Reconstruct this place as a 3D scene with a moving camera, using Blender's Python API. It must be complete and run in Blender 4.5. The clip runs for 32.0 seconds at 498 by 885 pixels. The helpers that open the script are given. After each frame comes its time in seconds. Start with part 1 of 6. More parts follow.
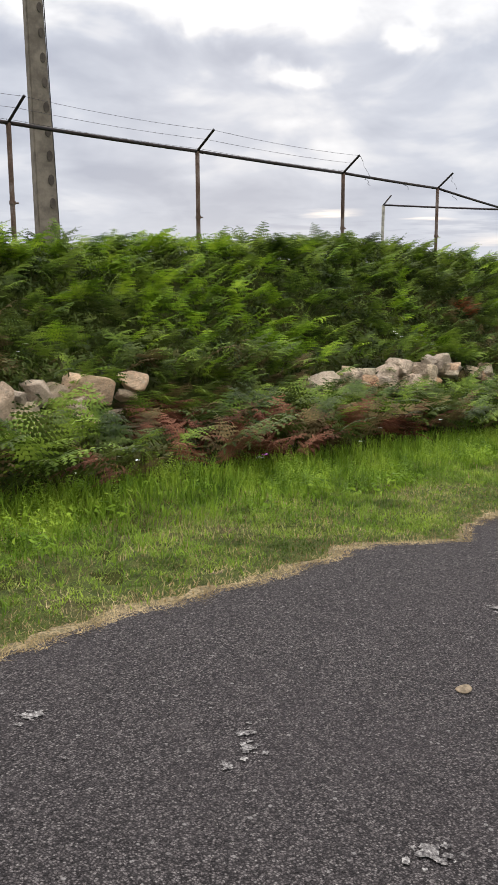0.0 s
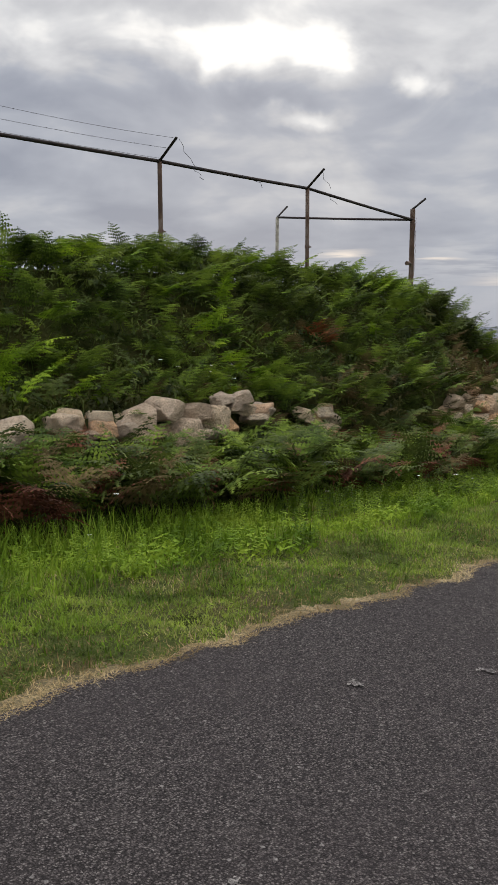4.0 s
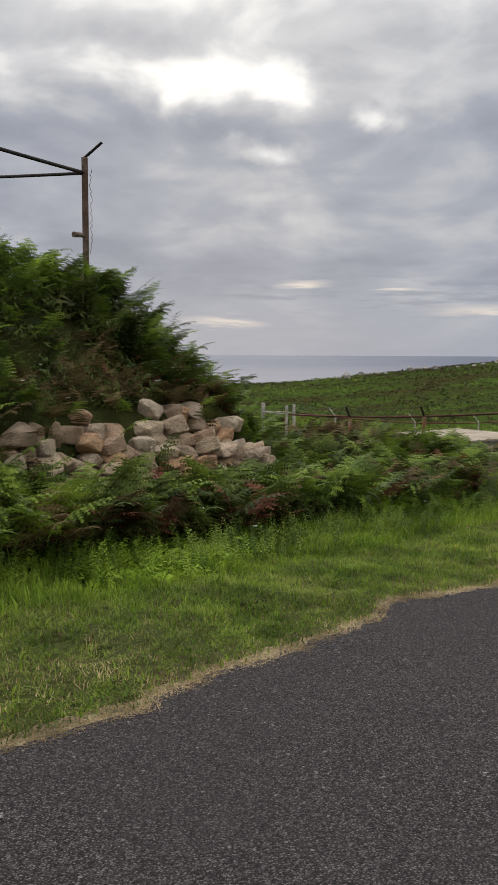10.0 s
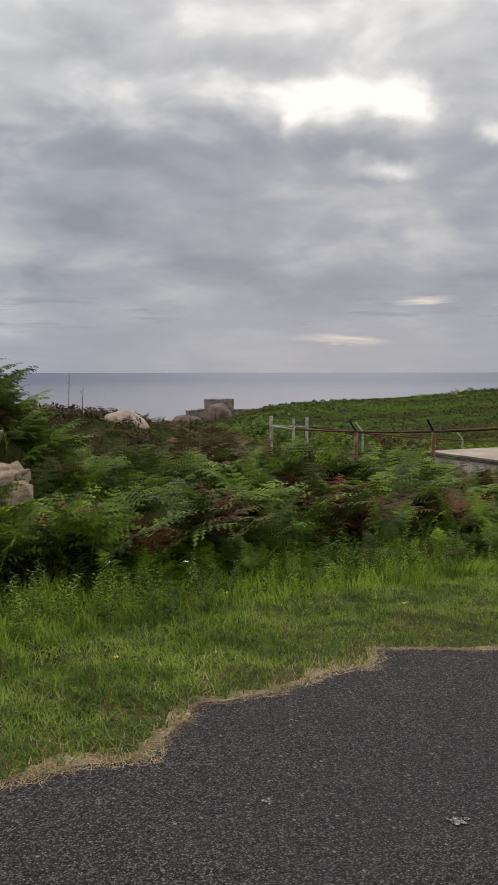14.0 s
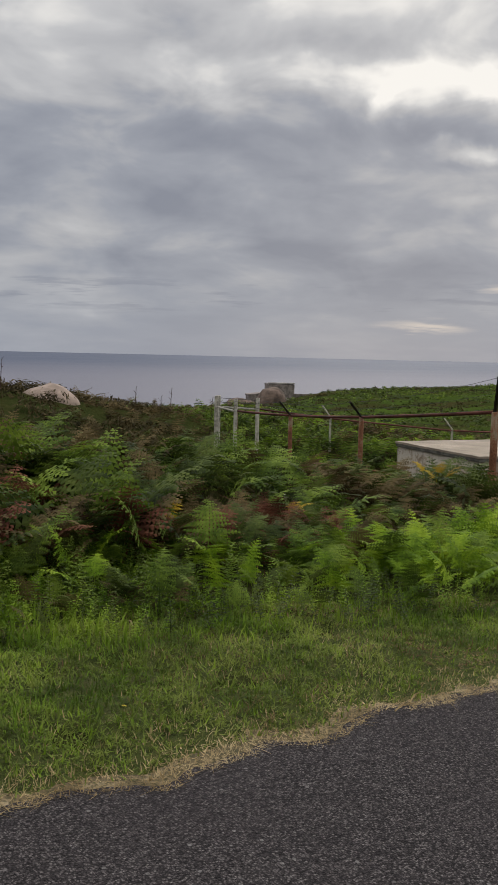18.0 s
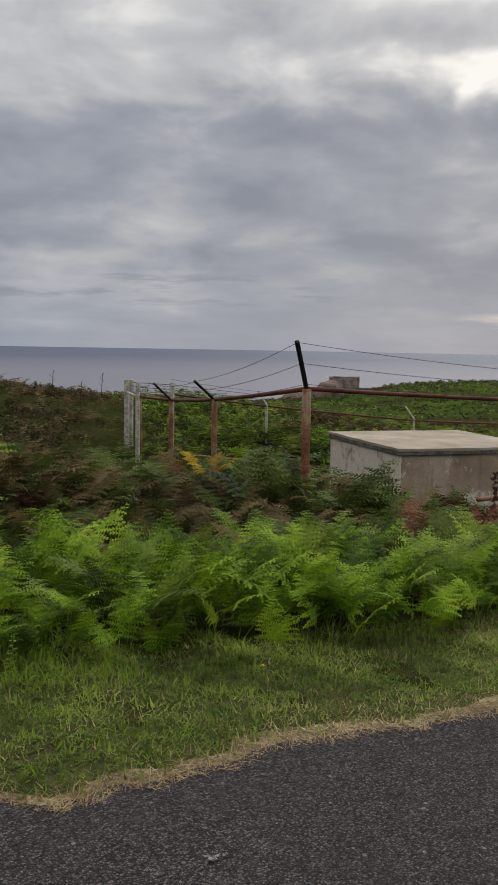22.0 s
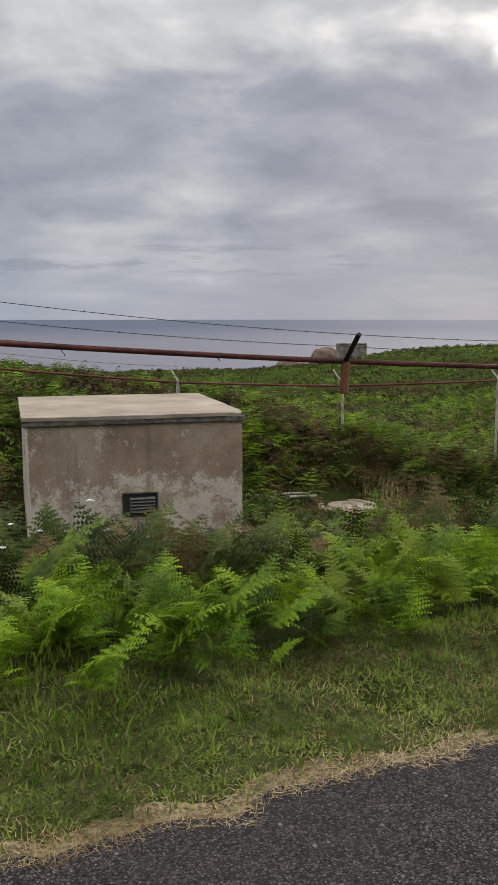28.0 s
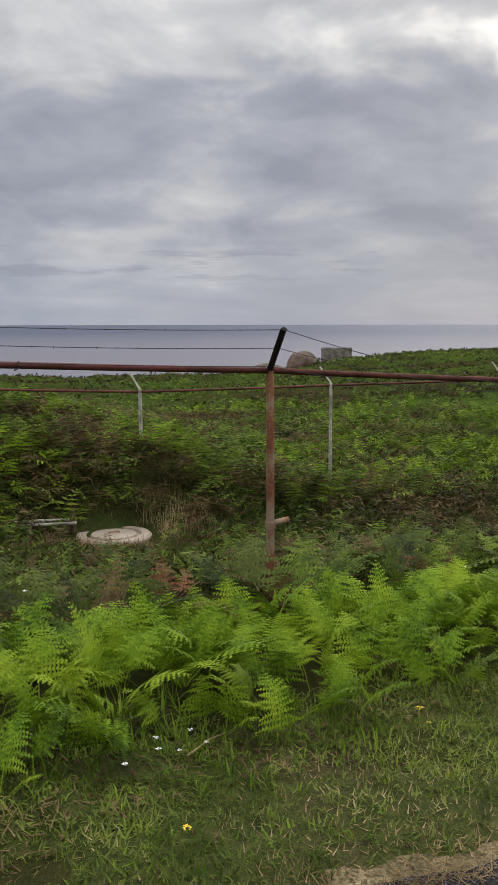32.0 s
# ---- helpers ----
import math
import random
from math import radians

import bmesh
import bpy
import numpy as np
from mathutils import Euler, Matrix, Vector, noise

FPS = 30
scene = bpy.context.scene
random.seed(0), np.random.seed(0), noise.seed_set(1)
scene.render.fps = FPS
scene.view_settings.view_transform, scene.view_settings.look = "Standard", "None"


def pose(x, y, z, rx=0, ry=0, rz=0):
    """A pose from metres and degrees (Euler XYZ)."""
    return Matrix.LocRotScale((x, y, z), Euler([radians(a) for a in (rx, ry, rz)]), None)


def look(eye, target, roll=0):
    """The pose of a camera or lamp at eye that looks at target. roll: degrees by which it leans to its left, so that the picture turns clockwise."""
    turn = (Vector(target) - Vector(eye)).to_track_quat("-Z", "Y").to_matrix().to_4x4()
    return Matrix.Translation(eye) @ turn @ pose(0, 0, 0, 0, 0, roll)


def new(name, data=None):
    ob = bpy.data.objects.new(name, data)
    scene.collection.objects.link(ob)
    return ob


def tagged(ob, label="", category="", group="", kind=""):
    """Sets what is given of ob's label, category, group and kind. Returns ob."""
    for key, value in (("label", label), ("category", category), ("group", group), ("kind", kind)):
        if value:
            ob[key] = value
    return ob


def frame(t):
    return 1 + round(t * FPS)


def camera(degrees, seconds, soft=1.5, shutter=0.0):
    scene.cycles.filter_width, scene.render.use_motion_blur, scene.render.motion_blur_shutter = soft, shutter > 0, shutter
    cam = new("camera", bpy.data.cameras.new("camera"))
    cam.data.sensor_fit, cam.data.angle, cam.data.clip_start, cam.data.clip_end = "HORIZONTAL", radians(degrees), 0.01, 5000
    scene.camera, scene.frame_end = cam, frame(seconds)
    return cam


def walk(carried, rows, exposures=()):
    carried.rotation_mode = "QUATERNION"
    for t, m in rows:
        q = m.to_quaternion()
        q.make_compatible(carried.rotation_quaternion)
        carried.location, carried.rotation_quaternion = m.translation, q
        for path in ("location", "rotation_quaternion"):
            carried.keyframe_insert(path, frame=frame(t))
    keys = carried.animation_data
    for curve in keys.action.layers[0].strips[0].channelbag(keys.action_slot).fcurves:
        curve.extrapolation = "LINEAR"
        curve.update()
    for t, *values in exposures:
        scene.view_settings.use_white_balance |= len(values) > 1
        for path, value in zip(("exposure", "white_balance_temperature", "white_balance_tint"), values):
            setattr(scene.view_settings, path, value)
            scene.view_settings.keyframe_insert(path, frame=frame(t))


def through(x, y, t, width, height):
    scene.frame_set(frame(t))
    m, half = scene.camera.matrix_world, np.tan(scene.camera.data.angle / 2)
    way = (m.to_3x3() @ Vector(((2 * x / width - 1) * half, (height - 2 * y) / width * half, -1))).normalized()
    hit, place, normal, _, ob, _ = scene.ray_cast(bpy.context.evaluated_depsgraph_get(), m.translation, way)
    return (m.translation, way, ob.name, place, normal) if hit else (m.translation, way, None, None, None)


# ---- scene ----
cam = camera(31.03, 32.0)
PATH = [
    (0.0, 0.000, -0.000, 1.708, 79.90, -0.24, -49.53),
    (0.5, 0.624, -0.032, 1.675, 80.92, -0.52, -49.28),
    (1.0, 1.247, -0.065, 1.634, 81.65, -0.81, -49.32),
    (1.5, 1.882, -0.067, 1.595, 81.95, -0.76, -49.34),
    (2.0, 2.527, -0.078, 1.547, 81.94, -0.81, -49.20),
    (2.5, 3.173, -0.033, 1.516, 82.09, -0.49, -49.02),
    (4.5, 5.730, 0.012, 1.366, 82.42, -0.22, -48.72),
    (5.0, 6.362, 0.010, 1.327, 82.51, -0.01, -48.81),
    (5.5, 7.004, 0.000, 1.286, 82.13, -0.24, -49.15),
    (6.0, 7.665, -0.012, 1.245, 81.81, -0.44, -49.95),
    (6.5, 8.328, -0.026, 1.204, 81.88, -0.44, -50.54),
    (7.0, 8.991, -0.040, 1.164, 82.11, -0.38, -50.94),
    (7.5, 9.652, -0.063, 1.123, 82.20, -0.37, -51.30),
    (8.0, 10.304, -0.096, 1.082, 82.12, -0.50, -51.98),
    (8.5, 10.944, -0.158, 1.043, 82.58, -0.32, -52.47),
    (9.0, 11.586, -0.183, 1.015, 83.13, -0.28, -52.42),
    (9.5, 12.225, -0.155, 0.991, 83.91, -0.19, -51.88),
    (10.0, 12.864, -0.149, 0.956, 84.22, -0.23, -51.23),
    (10.5, 13.499, -0.154, 0.917, 84.46, -0.09, -50.92),
    (11.0, 14.127, -0.168, 0.874, 84.35, -0.11, -50.59),
    (11.5, 14.755, -0.172, 0.830, 84.19, -0.29, -50.01),
    (12.0, 15.381, -0.174, 0.784, 84.09, -0.45, -49.11),
    (12.5, 16.005, -0.159, 0.738, 83.99, -0.42, -47.72),
    (13.0, 16.625, -0.160, 0.695, 84.49, -0.24, -46.15),
    (13.5, 17.244, -0.181, 0.661, 84.97, -0.04, -44.93),
    (15.5, 19.682, -0.277, 0.546, 86.08, -0.14, -40.55),
    (16.0, 20.263, -0.272, 0.515, 86.44, -0.37, -40.44),
    (16.5, 20.822, -0.246, 0.477, 86.40, -0.89, -40.11),
    (17.0, 21.374, -0.213, 0.439, 85.66, -1.34, -39.44),
    (17.5, 21.917, -0.170, 0.406, 84.80, -1.43, -38.94),
    (18.0, 22.468, -0.161, 0.372, 84.31, -1.33, -38.67),
    (18.5, 23.030, -0.135, 0.347, 84.44, -1.10, -38.33),
    (19.0, 23.588, -0.163, 0.294, 84.31, -0.92, -37.83),
    (19.5, 24.162, -0.181, 0.259, 84.07, -0.58, -37.24),
    (20.0, 24.737, -0.238, 0.211, 84.04, -0.45, -36.39),
    (20.5, 25.315, -0.263, 0.174, 84.11, -0.47, -35.69),
    (21.0, 25.890, -0.288, 0.139, 84.42, -0.86, -34.84),
    (21.5, 26.464, -0.307, 0.106, 84.21, -1.11, -34.04),
    (22.0, 27.049, -0.316, 0.078, 83.90, -1.02, -33.44),
    (22.5, 27.654, -0.318, 0.051, 83.38, -0.78, -33.42),
    (23.0, 28.278, -0.322, 0.027, 83.28, -0.75, -33.84),
    (23.5, 28.894, -0.362, -0.019, 82.82, -0.83, -34.89),
    (24.0, 29.508, -0.345, -0.053, 82.31, -0.82, -36.20),
    (24.5, 30.140, -0.327, -0.091, 82.19, -0.73, -36.96),
    (25.0, 30.769, -0.295, -0.134, 82.31, -0.46, -37.54),
    (25.5, 31.399, -0.270, -0.182, 82.27, -0.21, -38.00),
    (26.0, 32.055, -0.263, -0.220, 82.36, -0.02, -38.36),
    (26.5, 32.718, -0.295, -0.255, 82.41, -0.09, -38.36),
    (28.5, 35.155, -0.232, -0.379, 81.85, 0.09, -28.31),
    (29.0, 35.755, -0.200, -0.415, 81.80, 0.11, -26.95),
    (29.5, 36.361, -0.161, -0.454, 81.43, -0.05, -27.90),
    (30.0, 36.978, -0.121, -0.489, 81.43, 0.08, -29.50),
    (30.5, 37.581, -0.074, -0.517, 81.75, 0.05, -30.25),
    (31.0, 38.187, -0.032, -0.535, 82.36, -0.09, -30.26),
    (31.5, 38.802, -0.005, -0.542, 82.44, -0.06, -30.20),
    (32.0, 39.424, 0.000, -0.546, 82.31, 0.10, -30.89),
]
EXPOSURE = [(0, 0.78), (0.5, 0.53), (1, 0.35), (2, 0.2), (6, 0.22), (8, 0.22), (9, 0.14), (11, 0.1), (13, 0.04), (16, -0.13), (20, -0.17), (22, -0.13), (23, 0.05), (25.5, 0.08), (26, 0.02), (26.5, -0.16), (28.5, 0.22), (29, 0.3), (30, 0.27), (31, 0.11), (32, 0.11)]
walk(cam, [(r[0], pose(*r[1:])) for r in PATH], EXPOSURE)

# ---- world: broken overcast evening sky over the sea, sun behind thin cloud
SUN_AZ, SUN_EL = radians(41.0), radians(15.6)
SUN_DIR = Vector((math.cos(SUN_EL) * math.cos(SUN_AZ), math.cos(SUN_EL) * math.sin(SUN_AZ), math.sin(SUN_EL)))
world = bpy.data.worlds.new("overcast_sky")
scene.world = world
world.use_nodes = True


class Net:
    """Short hand for node trees."""

    def __init__(self, tree):
        self.t = tree

    def put(self, kind, ins=None, **props):
        n = self.t.nodes.new(kind)
        for k, v in props.items():
            setattr(n, k, v)
        for k, v in (ins or {}).items():
            if isinstance(v, bpy.types.NodeSocket):
                self.t.links.new(v, n.inputs[k])
            else:
                n.inputs[k].default_value = v
        return n

    def math(self, op, a, b=0.0, c=0.0, clamp=False):
        return self.put("ShaderNodeMath", {0: a, 1: b, 2: c}, operation=op, use_clamp=clamp).outputs[0]

    def vec(self, op, a, b=(0, 0, 0)):
        n = self.put("ShaderNodeVectorMath", {0: a, 1: b}, operation=op)
        return n.outputs["Value"] if op in ("DOT_PRODUCT", "LENGTH", "DISTANCE") else n.outputs[0]

    def noise(self, v, scale, detail=3.0, rough=0.55, dist=0.0):
        return self.put("ShaderNodeTexNoise", {"Vector": v, "Scale": scale, "Detail": detail, "Roughness": rough, "Distortion": dist}).outputs[0]

    def range(self, v, a, b, lo=0.0, hi=1.0, smooth=True):
        n = self.put("ShaderNodeMapRange", {0: v, 1: a, 2: b, 3: lo, 4: hi})
        n.interpolation_type = "SMOOTHSTEP" if smooth else "LINEAR"
        return n.outputs[0]

    def ramp(self, v, *stops):
        n = self.put("ShaderNodeValToRGB", {0: v})
        e = n.color_ramp.elements
        while len(e) < len(stops):
            e.new(0.5)
        for q, (p, c) in zip(e, stops):
            q.position, q.color = p, (*c, 1)
        return n.outputs[0]

    def mix(self, f, a, b, mode="MIX"):
        n = self.put("ShaderNodeMix", data_type="RGBA", blend_type=mode)
        for k, v in ((0, f), (6, a), (7, b)):
            if isinstance(v, bpy.types.NodeSocket):
                self.t.links.new(v, n.inputs[k])
            else:
                n.inputs[k].default_value = (*v, 1) if isinstance(v, tuple) else v
        return n.outputs[2]


w = Net(world.node_tree)
world.node_tree.nodes.clear()
ray = w.put("ShaderNodeTexCoord").outputs["Generated"]
sep = w.put("ShaderNodeSeparateXYZ", {0: ray})
rz = w.math("MAXIMUM", sep.outputs[2], 0.0)
deep = w.math("ADD", rz, 0.16)
flat = w.put("ShaderNodeCombineXYZ", {0: w.math("DIVIDE", sep.outputs[0], deep), 1: w.math("DIVIDE", sep.outputs[1], deep), 2: 0.35})
big = w.noise(flat.outputs[0], 0.8, 4.0, 0.48, 0.15)
fine = w.noise(flat.outputs[0], 2.6, 4.0, 0.5, 0.2)
puff = w.noise(w.vec("MULTIPLY", ray, (1.0, 1.0, 2.1)), 8.0, 4.5, 0.52, 0.4)
cloud = w.math("ADD", w.math("MULTIPLY_ADD", big, 0.38, 0.045), w.math("MULTIPLY", fine, 0.20))
cloud = w.math("ADD", cloud, w.math("MULTIPLY", puff, 0.33))
az = w.math("DEGREES", w.math("ARCTAN2", sep.outputs[1], sep.outputs[0]))
el = w.math("DEGREES", w.math("ARCSINE", rz))
ragged = w.math("SUBTRACT", puff, 0.5)
# bright gap round the hidden sun
toward = w.vec("DOT_PRODUCT", ray, tuple(SUN_DIR))
glow = w.range(toward, math.cos(radians(12)), math.cos(radians(2.0)))
wide = w.range(toward, math.cos(radians(50)), math.cos(radians(8)))
high = w.range(rz, math.sin(radians(10)), math.sin(radians(30)))
# the deck thins above a ragged edge
shelf = w.range(w.math("MULTIPLY_ADD", ragged, 9.0, el), 13.4, 16.2)
lit = w.math("MULTIPLY", shelf, w.range(el, 30.0, 15.0))
below = w.math("MULTIPLY", w.range(el, 15.0, 13.0), w.range(el, 2.0, 6.0))
level = w.math("ADD", cloud, w.math("MULTIPLY", glow, 0.03))
level = w.math("ADD", level, w.math("MULTIPLY", lit, 0.035))
level = w.math("ADD", level, w.math("MULTIPLY", below, -0.05))
level = w.math("ADD", level, w.math("MULTIPLY", high, 0.06))
# breaks in the deck, the largest over the sun, and two thick rolls of cloud: azimuth, elevation, half width, half height, brightness
wob_a = w.math("MULTIPLY_ADD", w.noise(w.vec("MULTIPLY", ray, (1.0, 1.0, 1.6)), 15.0, 4.0, 0.5), 5.0, -2.5)
wob_e = w.math("MULTIPLY_ADD", w.noise(w.vec("ADD", ray, (4.0, 2.0, 7.0)), 17.0, 4.0, 0.5), 2.8, -1.4)
az_w, el_w = w.math("ADD", az, wob_a), w.math("ADD", el, wob_e)
for ca, ce, ha, he, k in ((41.3, 16.1, 5.0, 1.5, 0.13), (47.2, 16.5, 4.4, 1.2, 0.105), (42.8, 14.8, 1.1, 0.9, 0.10), (36.4, 15.8, 1.4, 1.5, 0.08), (30.9, 13.9, 1.4, 0.8, 0.17), (38.0, 12.4, 2.3, 0.6, 0.16),
                          (56.5, 16.8, 3.6, 1.1, 0.075), (29.0, 15.5, 3.0, 2.0, 0.04), (49.5, 13.2, 6.0, 1.6, -0.05), (38.5, 13.9, 2.6, 1.0, -0.06), (52.0, 9.0, 8.0, 2.0, -0.03), (35.0, 8.8, 6.0, 1.2, -0.02)):
    qa, qe = w.math("DIVIDE", w.math("SUBTRACT", az_w, ca), ha), w.math("DIVIDE", w.math("SUBTRACT", el_w, ce), he)
    off = w.math("SQRT", w.math("ADD", w.math("MULTIPLY", qa, qa), w.math("MULTIPLY", qe, qe)))
    level = w.math("ADD", level, w.range(off, 1.7, 0.2, 0.0, k))
tone = w.ramp(level, (0.37, (0.272, 0.293, 0.354)), (0.465, (0.370, 0.391, 0.446)), (0.525, (0.492, 0.499, 0.526)), (0.59, (0.628, 0.631, 0.645)), (0.69, (1.05, 1.02, 0.97)))
# paler, flatter sky low over the sea, with warm streaks under the sun
low = w.range(rz, math.sin(radians(7.0)), math.sin(radians(0.3)))
pale = w.mix(wide, (0.296, 0.338, 0.428), (0.335, 0.368, 0.437))
tone = w.mix(w.math("MULTIPLY", low, 0.8), tone, pale)
streak = w.noise(w.vec("MULTIPLY", ray, (9.0, 9.0, 110.0)), 1.0, 4.0, 0.55)
for ca, ce, ha, he, k in ((35.3, 4.2, 1.5, 0.24, 0.85), (29.5, 3.9, 1.3, 0.2, 0.8), (40.6, 1.9, 2.4, 0.26, 0.8), (24.0, 2.6, 3.0, 0.3, 0.6)):
    qa, qe = w.math("DIVIDE", w.math("SUBTRACT", az, ca), ha), w.math("DIVIDE", w.math("SUBTRACT", w.math("MULTIPLY_ADD", w.math("SUBTRACT", streak, 0.5), 1.5, el), ce), he)
    off = w.math("SQRT", w.math("ADD", w.math("MULTIPLY", qa, qa), w.math("MULTIPLY", qe, qe)))
    tone = w.mix(w.math("MULTIPLY", w.range(off, 1.6, 0.1, 0.0, k), w.range(streak, 0.36, 0.60, 0.35, 1.0)), tone, (0.86, 0.76, 0.66))
# thin dark shreds low over the water
shred = w.math("MULTIPLY", w.range(el, 1.8, 3.2), w.range(el, 5.4, 3.8))
shred = w.math("MULTIPLY", shred, w.range(w.noise(w.vec("MULTIPLY", ray, (6.0, 6.0, 60.0)), 1.3, 4.0, 0.6), 0.53, 0.66, 0.0, 0.55))
tone = w.mix(shred, tone, (0.24, 0.265, 0.335))
sky = w.put("ShaderNodeTexSky", sky_type="NISHITA", sun_disc=False, sun_elevation=SUN_EL, sun_rotation=radians(90) - SUN_AZ)
clear = w.put("ShaderNodeBackground", {0: sky.outputs[0], 1: 0.05})
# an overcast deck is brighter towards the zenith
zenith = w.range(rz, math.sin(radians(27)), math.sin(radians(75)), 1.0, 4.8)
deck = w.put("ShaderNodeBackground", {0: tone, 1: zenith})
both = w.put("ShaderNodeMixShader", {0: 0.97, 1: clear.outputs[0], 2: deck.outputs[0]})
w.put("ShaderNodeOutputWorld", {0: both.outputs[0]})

sun = new("sun", bpy.data.lights.new("sun", "SUN"))
sun.data.energy, sun.data.angle, sun.data.color = 0.6, radians(30), (1.0, 0.94, 0.86)
sun.matrix_world = look(SUN_DIR * 100 + Vector((0, 0, 22)), (0, 0, 0))


# ---- materials
def material(name, make):
    m = bpy.data.materials.new(name)
    m.use_nodes = True
    n = Net(m.node_tree)
    m.node_tree.nodes.clear()
    where = n.put("ShaderNodeTexCoord").outputs["Object"]
    shader = make(n, where)
    n.put("ShaderNodeOutputMaterial", {0: shader})
    return m


def solid(n, col, rough, bump=None, strength=0.4, dist=0.02, metal=0.0, spec=0.5):
    ins = {"Base Color": col if isinstance(col, bpy.types.NodeSocket) else (*col, 1), "Roughness": rough, "Metallic": metal, "Specular IOR Level": spec}
    if bump is not None:
        ins["Normal"] = n.put("ShaderNodeBump", {"Height": bump, "Strength": strength, "Distance": dist}).outputs[0]
    return n.put("ShaderNodeBsdfPrincipled", ins).outputs[0]


def m_asphalt(n, p):
    chip = n.put("ShaderNodeTexVoronoi", {"Vector": p, "Scale": 118.0, "Randomness": 1.0})
    small = n.put("ShaderNodeTexVoronoi", {"Vector": p, "Scale": 270.0, "Randomness": 1.0})
    chip2 = n.put("ShaderNodeTexVoronoi", {"Vector": p, "Scale": 45.0, "Randomness": 1.0})
    grain, patch, worn = n.noise(p, 260.0, 2.0), n.noise(p, 0.9, 4.0, 0.6), n.noise(p, 5.0, 4.0, 0.6)
    tint = n.put("ShaderNodeSeparateColor", {0: chip.outputs["Color"]})
    tiny = n.put("ShaderNodeSeparateColor", {0: small.outputs["Color"]})
    v = n.math("ADD", n.math("MULTIPLY", tint.outputs[0], 0.66), n.math("MULTIPLY", tiny.outputs[1], 0.34))
    c = n.ramp(v, (0.15, (0.014, 0.012, 0.012)), (0.38, (0.052, 0.044, 0.0435)), (0.58, (0.096, 0.082, 0.080)), (0.76, (0.142, 0.122, 0.117)), (0.92, (0.235, 0.212, 0.198)))
    # bitumen between the chips
    c = n.mix(n.range(chip.outputs["Distance"], 0.36, 0.64, 0.0, 0.72), c, (0.011, 0.0094, 0.0092))
    c = n.mix(n.range(grain, 0.35, 0.7, 0.3, 0.0), c, (0.012, 0.011, 0.011))
    c = n.mix(n.range(patch, 0.35, 0.7, 0.0, 0.28), c, (0.040, 0.0325, 0.0335))
    c = n.mix(n.range(worn, 0.56, 0.74, 0.0, 0.12), c, (0.105, 0.090, 0.085))
    pale = n.put("ShaderNodeSeparateColor", {0: chip2.outputs["Color"]})
    near = n.range(chip2.outputs["Distance"], 0.40, 0.24)
    spot = n.math("MULTIPLY", n.range(pale.outputs[1], 0.965, 0.985), near)
    c = n.mix(n.math("MULTIPLY", spot, 0.55), c, (0.27, 0.25, 0.235))
    h = n.math("ADD", n.math("MULTIPLY", chip.outputs["Distance"], -1.0), n.math("MULTIPLY", tint.outputs[2], 0.7))
    return solid(n, c, 0.9, h, 1.0, 0.012, spec=0.12)


def m_soil(n, p):
    a, b = n.noise(p, 0.5, 5.0, 0.6), n.noise(p, 7.0, 5.0, 0.65)
    c = n.ramp(b, (0.3, (0.014, 0.010, 0.005)), (0.5, (0.032, 0.023, 0.010)), (0.65, (0.056, 0.040, 0.017)), (0.8, (0.09, 0.062, 0.028)))
    c = n.mix(n.range(a, 0.45, 0.65, 0.0, 0.6), c, (0.022, 0.034, 0.010))
    c = n.mix(0.55, c, (0.030, 0.038, 0.011))
    # farther land is covered with low fern and heath
    away = n.range(n.vec("DISTANCE", p, (28.0, 0.0, 0.0)), 16.0, 32.0)
    q = n.noise(p, 0.11, 6.0, 0.62)
    s = n.noise(p, 1.3, 4.0, 0.7)
    f = n.ramp(q, (0.36, (0.046, 0.036, 0.014)), (0.46, (0.040, 0.044, 0.012)), (0.54, (0.042, 0.064, 0.012)), (0.7, (0.058, 0.092, 0.014)))
    f = n.mix(n.range(s, 0.3, 0.7), n.mix(0.45, f, (0.020, 0.028, 0.010)), f)
    c = n.mix(away, c, f)
    return solid(n, c, 0.95, n.math("ADD", b, s), 0.9, 0.12, spec=0.0)


def m_straw_soil(n, p):
    a, b = n.noise(p, 5.0, 5.0, 0.65), n.noise(p, 60.0, 3.0, 0.6)
    c = n.ramp(a, (0.3, (0.06, 0.05, 0.022)), (0.5, (0.17, 0.125, 0.066)), (0.7, (0.34, 0.27, 0.16)))
    c = n.mix(n.range(b, 0.40, 0.58, 0.75, 0.0), c, (0.045, 0.042, 0.018))
    return solid(n, c, 0.95, b, 0.7, 0.02, spec=0.2)


def m_turf(n, p):
    a, b, g = n.noise(p, 1.3, 5.0, 0.6), n.noise(p, 14.0, 5.0, 0.7), n.noise(p, 110.0, 3.0, 0.7)
    c = n.ramp(b, (0.3, (0.034, 0.046, 0.010)), (0.48, (0.072, 0.090, 0.018)), (0.62, (0.110, 0.120, 0.030)), (0.78, (0.17, 0.140, 0.062)))
    c = n.mix(n.range(a, 0.52, 0.68, 0.0, 0.7), c, (0.115, 0.085, 0.042))
    c = n.mix(n.range(g, 0.35, 0.6, 0.55, 0.0), c, (0.016, 0.020, 0.006))
    return solid(n, c, 0.95, n.math("ADD", b, g), 0.9, 0.04, spec=0.12)


